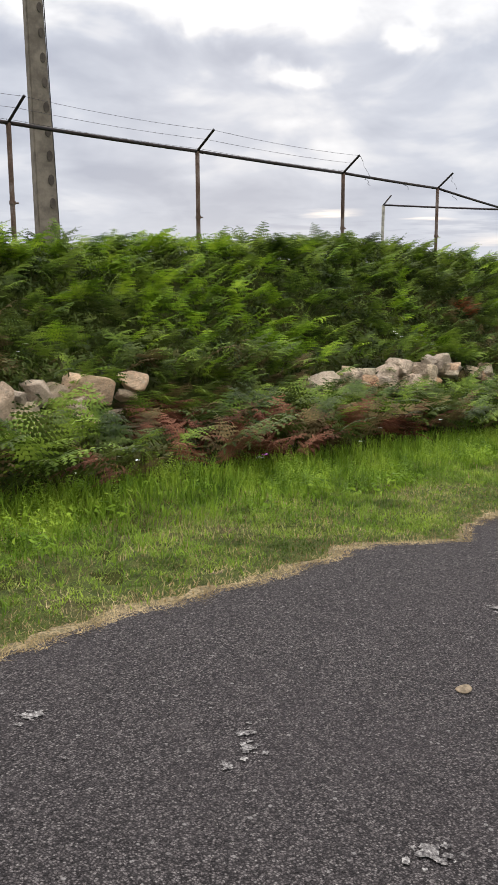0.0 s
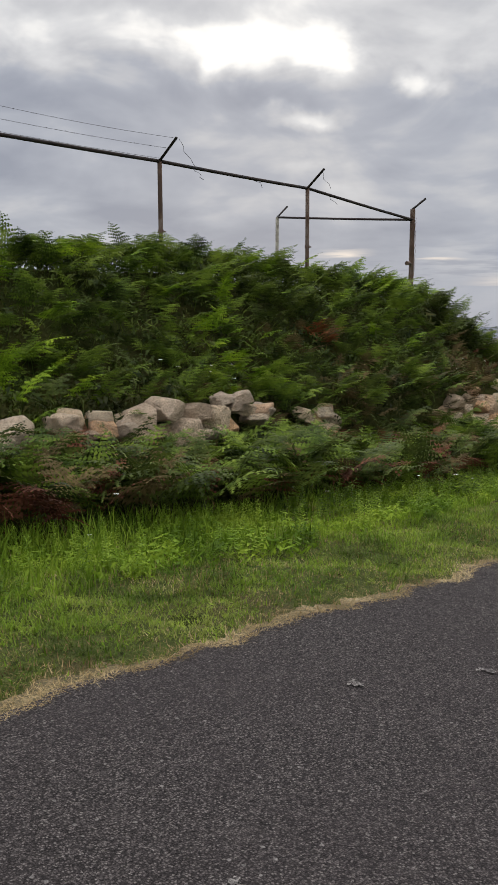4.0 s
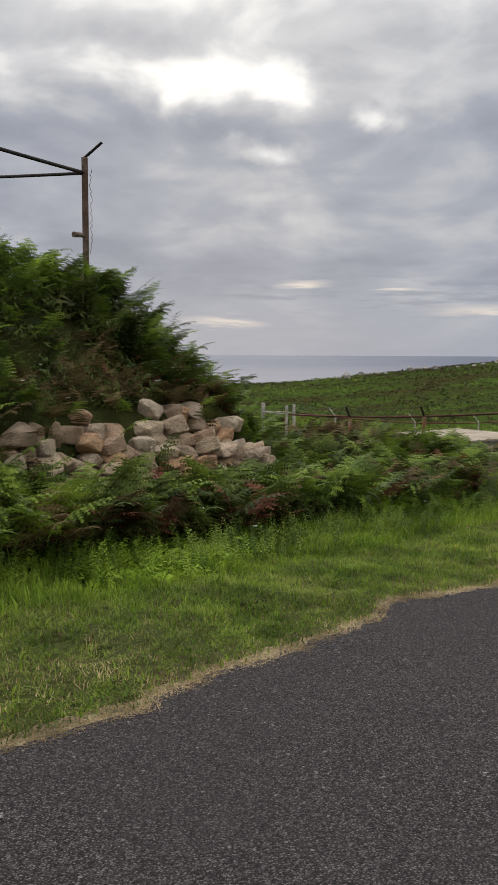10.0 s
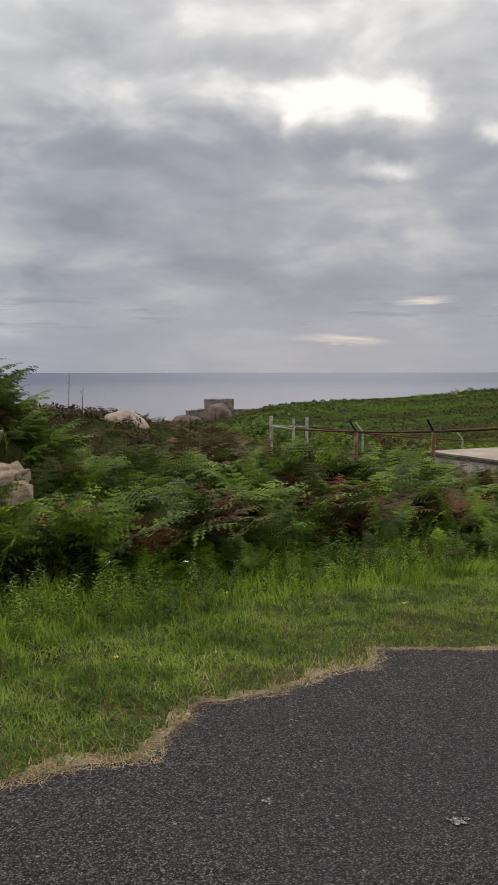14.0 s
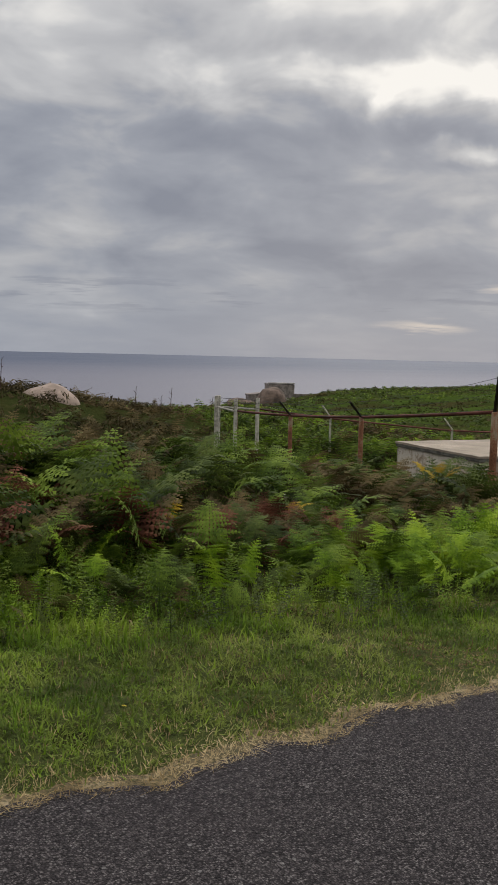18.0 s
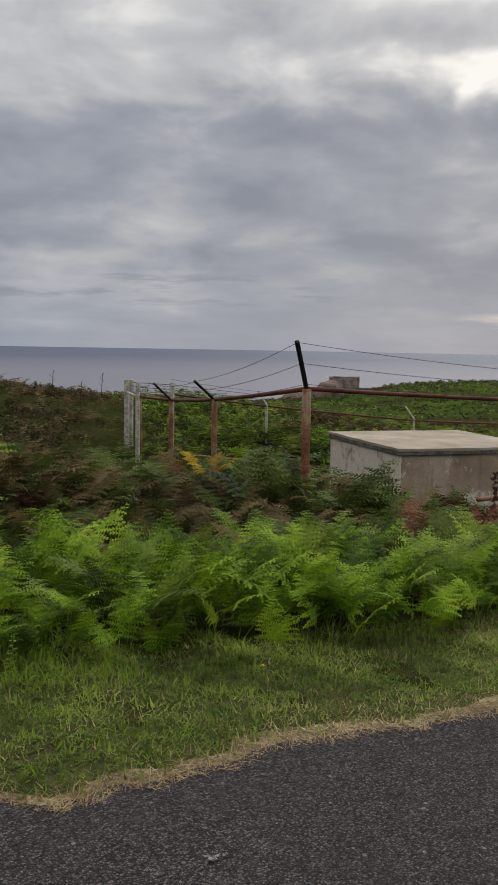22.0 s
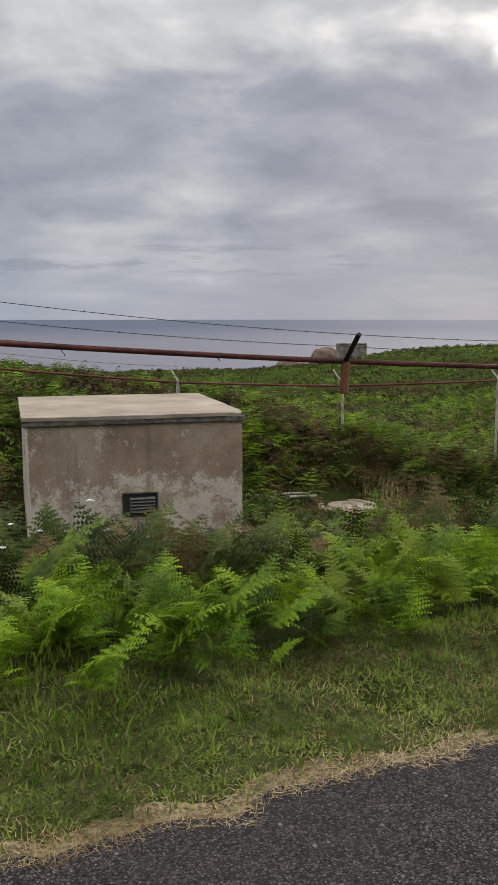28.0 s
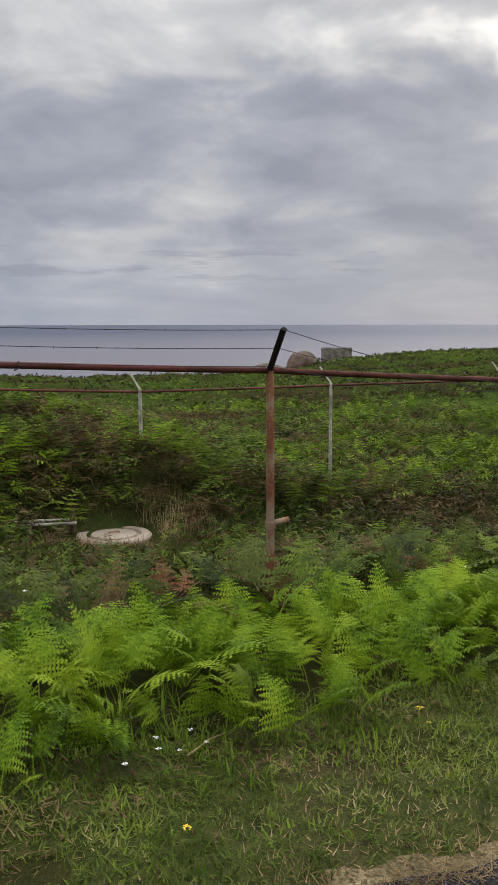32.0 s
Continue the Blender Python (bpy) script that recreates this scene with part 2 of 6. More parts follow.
def m_sea(n, p):
    wave = n.noise(n.vec("MULTIPLY", p, (0.09, 0.16, 0.1)), 1.0, 5.0, 0.65)
    swell = n.noise(n.vec("MULTIPLY", p, (0.004, 0.009, 0.01)), 1.0, 4.0, 0.55)
    c = n.mix(n.range(swell, 0.35, 0.65), (0.052, 0.064, 0.100), (0.066, 0.078, 0.112))
    # paler nearer the shore: the sky's reflection is put into the water colour
    off = n.range(n.vec("DISTANCE", p, (100.0, 100.0, -19.0)), 250.0, 1500.0, 1.0, 0.0)
    c = n.mix(n.math("MULTIPLY", off, 0.8), c, (0.155, 0.148, 0.168))
    return solid(n, c, 0.5, n.math("ADD", wave, swell), 0.5, 1.2, spec=0.05)


def m_leaf(dark, mid, light, through=0.35, rough=0.55):
    def make(n, p):
        r = n.put("ShaderNodeNewGeometry").outputs["Random Per Island"]
        # noise varies leaf tone and paints self-shade among the fronds into the colour
        a, b = n.noise(p, 2.0, 3.0), n.noise(p, 7.0, 2.0)
        v = n.math("ADD", n.math("MULTIPLY", a, 1.05), n.math("ADD", n.math("MULTIPLY", b, 0.45), n.math("MULTIPLY", r, 0.16)))
        c = n.ramp(n.math("SUBTRACT", v, 0.29), (0.20, tuple(q * 0.55 for q in dark)), (0.38, dark), (0.54, mid), (0.74, light))
        d = solid(n, c, rough, spec=0.06)
        t = n.put("ShaderNodeBsdfTranslucent", {0: c}).outputs[0]
        return n.put("ShaderNodeMixShader", {0: through, 1: d, 2: t}).outputs[0]
    return make


def m_granite(n, p):
    r = n.put("ShaderNodeObjectInfo").outputs["Random"]
    q = n.vec("ADD", p, n.put("ShaderNodeCombineXYZ", {0: n.math("MULTIPLY", r, 40.0)}).outputs[0])
    a, b = n.noise(q, 3.5, 6.0, 0.68), n.noise(q, 30.0, 4.0, 0.7)
    base = n.ramp(r, (0.0, (0.54, 0.39, 0.26)), (0.22, (0.78, 0.59, 0.39)), (0.45, (0.88, 0.72, 0.52)), (0.62, (0.76, 0.45, 0.24)), (0.78, (0.62, 0.50, 0.38)), (1.0, (0.86, 0.64, 0.44)))
    c = n.mix(n.range(a, 0.42, 0.68), base, n.mix(0.42, base, (0.20, 0.145, 0.105)))
    c = n.mix(n.range(n.noise(q, 8.0, 4.0, 0.6), 0.6, 0.7, 0.0, 0.35), c, (0.56, 0.50, 0.41))
    c = n.mix(n.range(b, 0.38, 0.58, 0.26, 0.0), c, (0.14, 0.11, 0.085))
    return solid(n, c, 0.9, n.math("ADD", a, n.math("MULTIPLY", b, 0.35)), 1.0, 0.14, spec=0.2)


def m_plaster(n, p):
    a, b, g = n.noise(p, 1.4, 6.0, 0.62), n.noise(p, 6.0, 5.0, 0.65), n.noise(p, 70.0, 3.0, 0.6)
    c = n.ramp(a, (0.32, (0.205, 0.145, 0.098)), (0.5, (0.31, 0.228, 0.16)), (0.66, (0.40, 0.315, 0.235)))
    z = n.put("ShaderNodeSeparateXYZ", {0: p}).outputs[2]
    # flaking whitewash, most of it left low on the walls
    wash = n.math("ADD", n.math("MULTIPLY", b, 0.36), n.math("ADD", n.math("MULTIPLY", n.noise(p, 2.3, 5.0, 0.6), 0.40), n.math("MULTIPLY", n.noise(p, 24.0, 5.0, 0.75), 0.24)))
    wash = n.math("ADD", wash, n.range(z, -1.45, -0.5, 0.10, -0.03))
    # the end wall kept most of its whitewash
    wash = n.math("ADD", wash, n.range(n.put("ShaderNodeSeparateXYZ", {0: p}).outputs[0], -1.46, -1.49, 0.0, 0.15))
    c = n.mix(n.range(wash, 0.515, 0.60, 0.0, 0.8), c, (0.62, 0.56, 0.47))
    drip = n.noise(n.vec("MULTIPLY", p, (7.0, 7.0, 0.5)), 1.0, 4.0, 0.6)
    c = n.mix(n.range(drip, 0.55, 0.75, 0.0, 0.4), c, (0.10, 0.09, 0.075))
    c = n.mix(n.range(g, 0.4, 0.65, 0.25, 0.0), c, (0.08, 0.07, 0.06))
    return solid(n, c, 0.92, n.math("ADD", b, n.math("MULTIPLY", g, 0.35)), 0.5, 0.03, spec=0.25)


def m_slab(n, p):
    a, b, g = n.noise(p, 1.1, 5.0, 0.6), n.noise(p, 9.0, 5.0, 0.65), n.noise(p, 90.0, 2.0)
    c = n.ramp(a, (0.34, (0.20, 0.162, 0.118)), (0.55, (0.29, 0.238, 0.180)), (0.7, (0.37, 0.308, 0.238)))
    c = n.mix(n.range(b, 0.5, 0.72, 0.0, 0.5), c, (0.19, 0.18, 0.15))
    return solid(n, c, 0.93, n.math("ADD", b, g), 0.4, 0.015, spec=0.25)


def m_plain(col, rough=0.8, spread=0.4, scale=12.0, metal=0.0):
    def make(n, p):
        a, b = n.noise(p, scale, 5.0, 0.65), n.noise(p, scale * 9, 2.0)
        c = n.mix(n.range(a, 0.35, 0.68), tuple(v * (1 - spread) for v in col), tuple(min(v * (1 + spread), 0.9) for v in col))
        return solid(n, c, rough, n.math("ADD", a, b), 0.35, 0.01, metal, 0.2)
    return make


def m_rust(paint, rust, bare, kept=0.0):
    def make(n, p):
        a, b = n.noise(p, 2.6, 5.0, 0.65), n.noise(p, 38.0, 4.0, 0.7)
        v = n.math("ADD", n.math("MULTIPLY", a, 0.68), n.math("MULTIPLY", b, 0.32))
        v = n.math("SUBTRACT", v, kept)
        c = n.ramp(v, (0.43, paint), (0.50, rust), (0.58, tuple(x * 0.6 for x in rust)), (0.67, bare))
        return solid(n, c, 0.85, v, 0.6, 0.01, spec=0.2)
    return make


M_ROAD = material("asphalt", m_asphalt)
M_GROUND = material("soil_and_heath", m_soil)
M_EDGE = material("straw_and_sand", m_straw_soil)
M_TURF = material("mown_turf", m_turf)
M_SEA = material("sea_water", m_sea)
M_FERN_BRIGHT = material("bracken_bright", m_leaf((0.048, 0.088, 0.006), (0.134, 0.222, 0.012), (0.255, 0.350, 0.024), 0.32))
M_FERN = material("bracken_green", m_leaf((0.037, 0.062, 0.010), (0.092, 0.138, 0.017), (0.175, 0.235, 0.031), 0.32))
M_FERN_DARK = material("bracken_dark", m_leaf((0.022, 0.033, 0.009), (0.050, 0.070, 0.014), (0.098, 0.122, 0.026), 0.28))
M_FERN_GOLD = material("bracken_yellowing", m_leaf((0.26, 0.16, 0.015), (0.42, 0.28, 0.02), (0.55, 0.40, 0.04), 0.4))
M_FERN_RED = material("bracken_dead_red", m_leaf((0.050, 0.020, 0.012), (0.115, 0.043, 0.025), (0.19, 0.088, 0.050), 0.25, 0.8))
M_FERN_RUST = material("bracken_dead_rust", m_leaf((0.13, 0.040, 0.016), (0.26, 0.085, 0.035), (0.36, 0.15, 0.07), 0.3, 0.8))
M_FERN_BROWN = material("bracken_brown", m_leaf((0.05, 0.036, 0.016), (0.095, 0.07, 0.03), (0.16, 0.115, 0.05), 0.25, 0.8))
M_GRASS = material("grass_green", m_leaf((0.058, 0.088, 0.014), (0.122, 0.162, 0.027), (0.205, 0.235, 0.052), 0.28))
M_GRASS_LUSH = material("grass_lush", m_leaf((0.064, 0.114, 0.010), (0.136, 0.216, 0.018), (0.232, 0.312, 0.036), 0.34))
M_WEED = material("weed_leaves", m_leaf((0.070, 0.125, 0.010), (0.150, 0.238, 0.018), (0.255, 0.345, 0.034), 0.36))
M_STRAW = material("dry_straw", m_leaf((0.17, 0.12, 0.055), (0.32, 0.235, 0.115), (0.46, 0.36, 0.20), 0.2, 0.8))
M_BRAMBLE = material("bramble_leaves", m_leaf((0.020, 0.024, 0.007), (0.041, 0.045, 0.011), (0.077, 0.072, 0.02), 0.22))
M_HEATH = material("heath_shrub", m_leaf((0.026, 0.023, 0.010), (0.056, 0.044, 0.019), (0.095, 0.070, 0.032), 0.2, 0.8))
M_LITTER = material("fern_litter", m_leaf((0.07, 0.042, 0.02), (0.14, 0.088, 0.045), (0.24, 0.165, 0.09), 0.2, 0.85))
M_SEED = material("dock_seed", m_plain((0.045, 0.025, 0.016), 0.9, 0.3, 40.0))
M_TAN = material("tan_stone", m_plain((0.16, 0.122, 0.08), 0.95, 0.35, 30.0))
M_WHITE = material("white_petals", m_plain((0.75, 0.75, 0.70), 0.7, 0.1))
M_YELLOW = material("yellow_petals", m_plain((0.70, 0.48, 0.04), 0.7, 0.15))
M_PINK = material("magenta_petals", m_plain((0.45, 0.10, 0.40), 0.7, 0.15))
M_STONE = material("granite", m_granite)
M_PLASTER = material("weathered_plaster", m_plaster)
M_SLAB = material("roof_concrete", m_slab)
M_SLAB_EDGE = material("mossy_slab_edge", m_plain((0.105, 0.098, 0.082), 0.95, 0.5, 6.0))
M_VENT = material("dark_vent_metal", m_plain((0.03, 0.03, 0.028), 0.6, 0.3))
M_LOUVRE = material("louvre_metal", m_plain((0.10, 0.10, 0.095), 0.55, 0.3))
M_RAIL = material("red_lead_rail", m_rust((0.13, 0.042, 0.035), (0.10, 0.035, 0.025), (0.045, 0.022, 0.018)))
M_POST = material("flaking_post_paint", m_rust((0.36, 0.31, 0.235), (0.23, 0.105, 0.052), (0.11, 0.046, 0.028), 0.05))
M_POST_RUST = material("rusty_post", m_rust((0.25, 0.185, 0.12), (0.20, 0.085, 0.042), (0.095, 0.038, 0.023)))
M_POST_GREY = material("weathered_steel_post", m_rust((0.16, 0.125, 0.105), (0.11, 0.07, 0.05), (0.06, 0.045, 0.04)))
M_DARK_RAIL = material("dark_steel_rail", m_rust((0.028, 0.026, 0.027), (0.04, 0.03, 0.027), (0.02, 0.019, 0.02)))
M_ARM = material("black_angle_iron", m_rust((0.02, 0.02, 0.021), (0.035, 0.027, 0.023), (0.016, 0.015, 0.015)))
M_WIRE = material("barbed_wire_steel", m_plain((0.035, 0.032, 0.032), 0.6, 0.3))
M_PALE_POST = material("pale_concrete_post", m_plain((0.36, 0.335, 0.275), 0.9, 0.35, 9.0))
M_POLE = material("pole_concrete", m_plain((0.165, 0.14, 0.108), 0.93, 0.3, 2.2))
M_RECESS = material("shaded_recess", m_plain((0.075, 0.062, 0.05), 0.95, 0.3, 3.0))
M_BUNKER = material("old_masonry", m_plain((0.19, 0.16, 0.138), 0.95, 0.4, 1.2))
M_BUNKER_TOP = material("pale_roof", m_plain((0.34, 0.31, 0.285), 0.9, 0.35, 0.6))
M_FAR_ROCK = material("pale_far_rock", m_plain((0.27, 0.245, 0.22), 0.95, 0.35, 1.5))
M_BOULDER = material("pink_boulder", m_plain((0.27, 0.205, 0.16), 0.92, 0.3, 2.0))
M_DARK_ROCK = material("dark_far_rock", m_plain((0.115, 0.082, 0.062), 0.95, 0.4, 0.9))


def m_lichen(n, p):
    a, b = n.noise(p, 75.0, 4.0, 0.7), n.noise(p, 12.0, 4.0, 0.6)
    c = n.ramp(n.math("ADD", n.math("MULTIPLY", a, 0.75), n.math("MULTIPLY", b, 0.25)), (0.40, (0.035, 0.031, 0.031)), (0.50, (0.11, 0.10, 0.094)), (0.64, (0.30, 0.28, 0.26)))
    return solid(n, c, 0.95, a, 0.5, 0.01, spec=0.15)


M_LIME = material("lichen_white", m_lichen)


# ---- lie of the land
def ss(a, b, v):
    t = np.clip((v - a) / (b - a), 0, 1)
    return t * t * (3 - 2 * t)


def vnoise(x, y, scale, seed):
    """Smooth value noise from 0 to 1."""
    x, y = np.asarray(x, float) * scale, np.asarray(y, float) * scale
    xi, yi = np.floor(x).astype(np.int64), np.floor(y).astype(np.int64)
    fx, fy = x - xi, y - yi
    fx, fy = fx * fx * (3 - 2 * fx), fy * fy * (3 - 2 * fy)

    def h(i, j):
        v = (i * 374761393 + j * 668265263 + seed * 974711) & 0xFFFFFFFF
        v = ((v ^ (v >> 13)) * 1274126177) & 0xFFFFFFFF
        return ((v ^ (v >> 16)) & 0xFFFF) / 65535.0
    a, b, c, d = h(xi, yi), h(xi + 1, yi), h(xi, yi + 1), h(xi + 1, yi + 1)
    return (a * (1 - fx) + b * fx) * (1 - fy) + (c * (1 - fx) + d * fx) * fy


def fnoise(x, y, scale, seed):
    return vnoise(x, y, scale, seed) * 0.55 + vnoise(x, y, scale * 2.1, seed + 5) * 0.3 + vnoise(x, y, scale * 4.3, seed + 9) * 0.15


def road_z(x, y):
    return 0.198 - 0.0588 * x + 0.032 * y


EDGE_X = [-20, 2, 5.0, 5.5, 5.9, 8.9, 10.5, 10.9, 11.5, 12.5, 13.8, 15.5, 17.7, 18.4, 19.2, 19.9, 20.5, 21.6, 21.9, 22.6, 24.2, 26.3, 28, 31.3, 33, 37, 41.3, 70]
EDGE_Y = [3.05, 3.05, 3.0, 2.7, 2.94, 2.91, 2.87, 3.0, 2.85, 2.70, 2.86, 2.66, 2.77, 2.85, 2.62, 2.54, 2.84, 2.77, 2.95, 2.55, 2.40, 2.46, 2.32, 2.2, 2.03, 1.97, 1.82, 1.8]


def road_edge(x):
    """The crumbling seaward edge of the asphalt."""
    x = np.asarray(x, float)
    wob = (vnoise(x, 0, 2.2, 3) - 0.5) * 0.10 + (vnoise(x, 3, 7.0, 4) - 0.5) * 0.07 + (vnoise(x, 7, 19.0, 5) - 0.5) * 0.035
    return np.interp(x, EDGE_X, EDGE_Y) + wob


def bank(x, y, base):
    """The fern bank behind the dry stone wall, up to its end at x about 23."""
    top = np.interp(x, [-12, 5, 12, 22], [1.3, 0.62, 0.35, 0.25])
    crest = np.interp(x, [-12, 7, 14, 18.6, 22], [1.85, 1.85, 2.15, 2.0, 1.7])
    up = (top - base) * ss(6.85, 7.35, y) + (crest - top) * ss(7.3, 9.9, y) + 0.2 * ss(10, 16, y)
    return up * (1 - ss(21.3, 23.3, x - 0.10 * (y - 7)))


SKY_A = [10, 20, 25, 28, 32, 36, 40, 45, 48, 50, 53, 57, 63, 70, 78, 90, 120]
SKY_E = [0.2, 0.0, -0.3, -0.6, -1.0, -1.45, -1.8, -2.05, -2.35, -2.8, -3.2, -3.5, -3.7, -3.5, -3.5, -3.6, -4]


BACK_STEP = [0, 0.6, 0.8, 0.9, 0.3, 0.2, 0]


def ground_z(x, y):
    x, y = np.asarray(x, float), np.asarray(y, float)
    base = road_z(np.clip(x, -30, 62), np.clip(y, -8, 3))
    near = base - 1.55 * (0.36 * ss(3.0, 5.6, y) + 0.64 * ss(4.5, 11.5, y)) * ss(23, 38, x) + bank(x, y, base)
    near = near + np.interp(x, [24, 28, 32, 36, 40, 46, 52], [0.2, 1.2, 1.75, 1.95, 1.75, 1.3, 0.6]) * ss(13, 22, y)
    near = near + 0.6 * np.exp(-((y - 7.9) / 1.5) ** 2) * ss(22, 25.5, x) * (1 - ss(32.5, 36.5, x))
    near = near + (fnoise(x, y, 0.6, 21) - 0.5) * 0.25 * ss(4.0, 7.0, y) + (vnoise(x, y, 3.0, 22) + 0.7 * vnoise(x, y, 7.5, 23) - 0.85) * 0.055 * ss(0.05, 0.5, y - np.interp(x, EDGE_X, EDGE_Y))
    near = near + 0.30 * np.exp(-((x - 31.5) / 3.2) ** 2 - ((y - 20.0) / 3.5) ** 2)
    # brushy step up to the fence at the back of the plot
    yf = 16.97 - 0.297 * (x - 38.99)
    near = near + np.interp(x, [36, 39, 42.6, 46, 49.5, 54, 60], BACK_STEP) * ss(-2.3, -0.3, y - yf) * (1 - ss(1.0, 8.0, y - yf))
    dx, dy = x - 28, y
    r = np.hypot(dx, dy)
    a = np.degrees(np.arctan2(dy, dx))
    e = np.interp(a, SKY_A, SKY_E)
    rs = np.interp(a, [20, 45, 57, 70, 120], [190, 150, 110, 70, 60])
    s = np.clip((r - 15) / (rs - 15), 0, 1)
    far = -0.1 + np.minimum(r, rs) * np.tan(np.radians(e)) - 3.2 * (1 - s) ** 1.6
    far = far + (fnoise(x, y, 0.07, 31) - 0.5) * 1.1 * ss(30, 60, r) + (fnoise(x, y, 0.3, 33) - 0.5) * 0.3 * ss(30, 60, r)
    far = far - 0.28 * np.maximum(r - rs - 4, 0) * ss(rs, rs + 40, r)
    k = ss(26, 48, r) * ss(4, 14, y)
    return near * (1 - k) + np.maximum(far, -24) * k


def raw_mesh(name, verts, faces, mat, smooth=False):
    """One mesh object from arrays: verts (n, 3), faces (m, k)."""
    me = bpy.data.meshes.new(name)
    k = faces.shape[1]
    me.vertices.add(len(verts))
    me.vertices.foreach_set("co", np.ascontiguousarray(verts, np.float32).ravel())
    me.loops.add(faces.size)
    me.loops.foreach_set("vertex_index", np.ascontiguousarray(faces, np.int32).ravel())
    me.polygons.add(len(faces))
    me.polygons.foreach_set("loop_start", np.arange(0, faces.size, k, dtype=np.int32))
    if smooth:
        me.polygons.foreach_set("use_smooth", np.ones(len(faces), bool))
    me.update(calc_edges=True)
    me.materials.append(mat)
    return new(name, me)


def grid_faces(nx, ny):
    i = np.arange(nx * ny).reshape(ny, nx)
    return np.stack([i[:-1, :-1], i[:-1, 1:], i[1:, 1:], i[1:, :-1]], -1).reshape(-1, 4)


def steps(*runs):
    out = []
    for a, b, d in runs:
        out += list(np.arange(a, b, d))
    return np.array(out + [runs[-1][1]])


gx = steps((-400, -40, 30), (-40, -4, 2), (-4, 52, 0.36), (52, 120, 2), (120, 260, 4), (260, 500, 20))
gy = steps((-300, -10, 20), (-10, 1.6, 1), (1.6, 24, 0.26), (24, 60, 1.0), (60, 220, 4), (220, 420, 12))
GX, GY = np.meshgrid(gx, gy)
GZ = ground_z(GX, GY) - 0.04 * (GY < np.interp(GX, EDGE_X, EDGE_Y) + 0.02)
ground = raw_mesh("ground", np.stack([GX, GY, GZ], -1).reshape(-1, 3), grid_faces(len(gx), len(gy)), M_GROUND, True)
tagged(ground, "dark soil and low heath sloping to the sea", "ground", kind="structure")

rx = steps((-60, -3, 1), (-3, 46, 0.05), (46, 80, 1))
RX, RV = np.meshgrid(rx, np.linspace(0, 1, 14))
RY = -3.2 + RV * (road_edge(RX) + 3.2)
RZ = road_z(RX, RY) + 0.012 + (fnoise(RX, RY, 0.8, 41) - 0.5) * 0.012 
road = raw_mesh("road", np.stack([RX, RY, RZ], -1).reshape(-1, 3), grid_faces(len(rx), 14), M_ROAD, True)
tagged(road, "worn dark grey asphalt road with pale chips", "road", kind="structure")

ex = steps((-6, 46, 0.06))
EX, EV = np.meshgrid(ex, np.linspace(0, 1, 7))
wide_e = 0.34
EY = road_edge(EX) - 0.04 + EV * wide_e
EZ = np.maximum(ground_z(EX, EY), road_z(EX, EY)) + 0.014 - 0.02 * (EV < 0.01) + 0.006 * vnoise(EX, EY, 9.0, 45) - 0.022 * EV
verge = raw_mesh("verge_edge", np.stack([EX, EY, EZ], -1).reshape(-1, 3), grid_faces(len(ex), 7), M_EDGE, True)
tagged(verge, "sandy strip with dry straw beside the asphalt", "verge", kind="structure")

tx = steps((-6, 46, 0.06))
TX, TV = np.meshgrid(tx, np.linspace(0, 1, 16))
TY = road_edge(TX) + 0.0 + 0.12 * np.clip(fnoise(TX, 0, 1.0, 44) * 1.6 + fnoise(TX, 5, 6.0, 48) - 1.0, 0, 1) + TV * (np.interp(TX, [-8, 20, 24, 30, 46], [1.7, 1.6, 1.6, 1.1, 1.1]))
TZ = np.where(TY < road_edge(TX) + 0.3, np.maximum(ground_z(TX, TY), road_z(TX, TY)), ground_z(TX, TY)) + 0.006 + 0.014 * vnoise(TX, TY, 8.0, 47) - 0.03 * (TV > 0.99) - 0.006 * (TV < 0.01)
turf = raw_mesh("verge_turf", np.stack([TX, TY, TZ], -1).reshape(-1, 3), grid_faces(len(tx), 16), M_TURF, True)
tagged(turf, "mown grassy turf between road and bracken", "verge", kind="structure")

a = np.radians(np.arange(0, 360, 2))
sea = raw_mesh("sea", np.stack([30 + 4880 * np.cos(a), 4880 * np.sin(a), 0 * a - 19], -1), np.arange(len(a)).reshape(1, -1), M_SEA)
tagged(sea, "calm grey blue sea reaching the horizon", "sea", kind="structure")


# ---- builders for solid things
def part(name, bm, mat, parent=None, label="", smooth=False):
    me = bpy.data.meshes.new(name)
    bmesh.ops.recalc_face_normals(bm, faces=bm.faces)
    bm.to_mesh(me)
    bm.free()
    me.materials.append(mat)
    if smooth:
        me.polygons.foreach_set("use_smooth", np.ones(len(me.polygons), bool))
    ob = new(name, me)
    if parent is not None:
        ob.parent = parent
    if label:
        ob["label"] = label
    return ob


def thing(name, label, category, at=(0, 0, 0), group="", kind=""):
    ob = new(name)
    ob.location = at
    ob.empty_display_size = 0.1
    return tagged(ob, label, category, group, kind)


def slab_bm(size, m=Matrix(), bevel=0.012, seg=1):
    bm = bmesh.new()
    bmesh.ops.create_cube(bm, size=1, matrix=m @ Matrix.Diagonal((*size, 1)))
    if bevel:
        bmesh.ops.bevel(bm, geom=list(bm.edges), offset=bevel, segments=seg, affect="EDGES")
    return bm


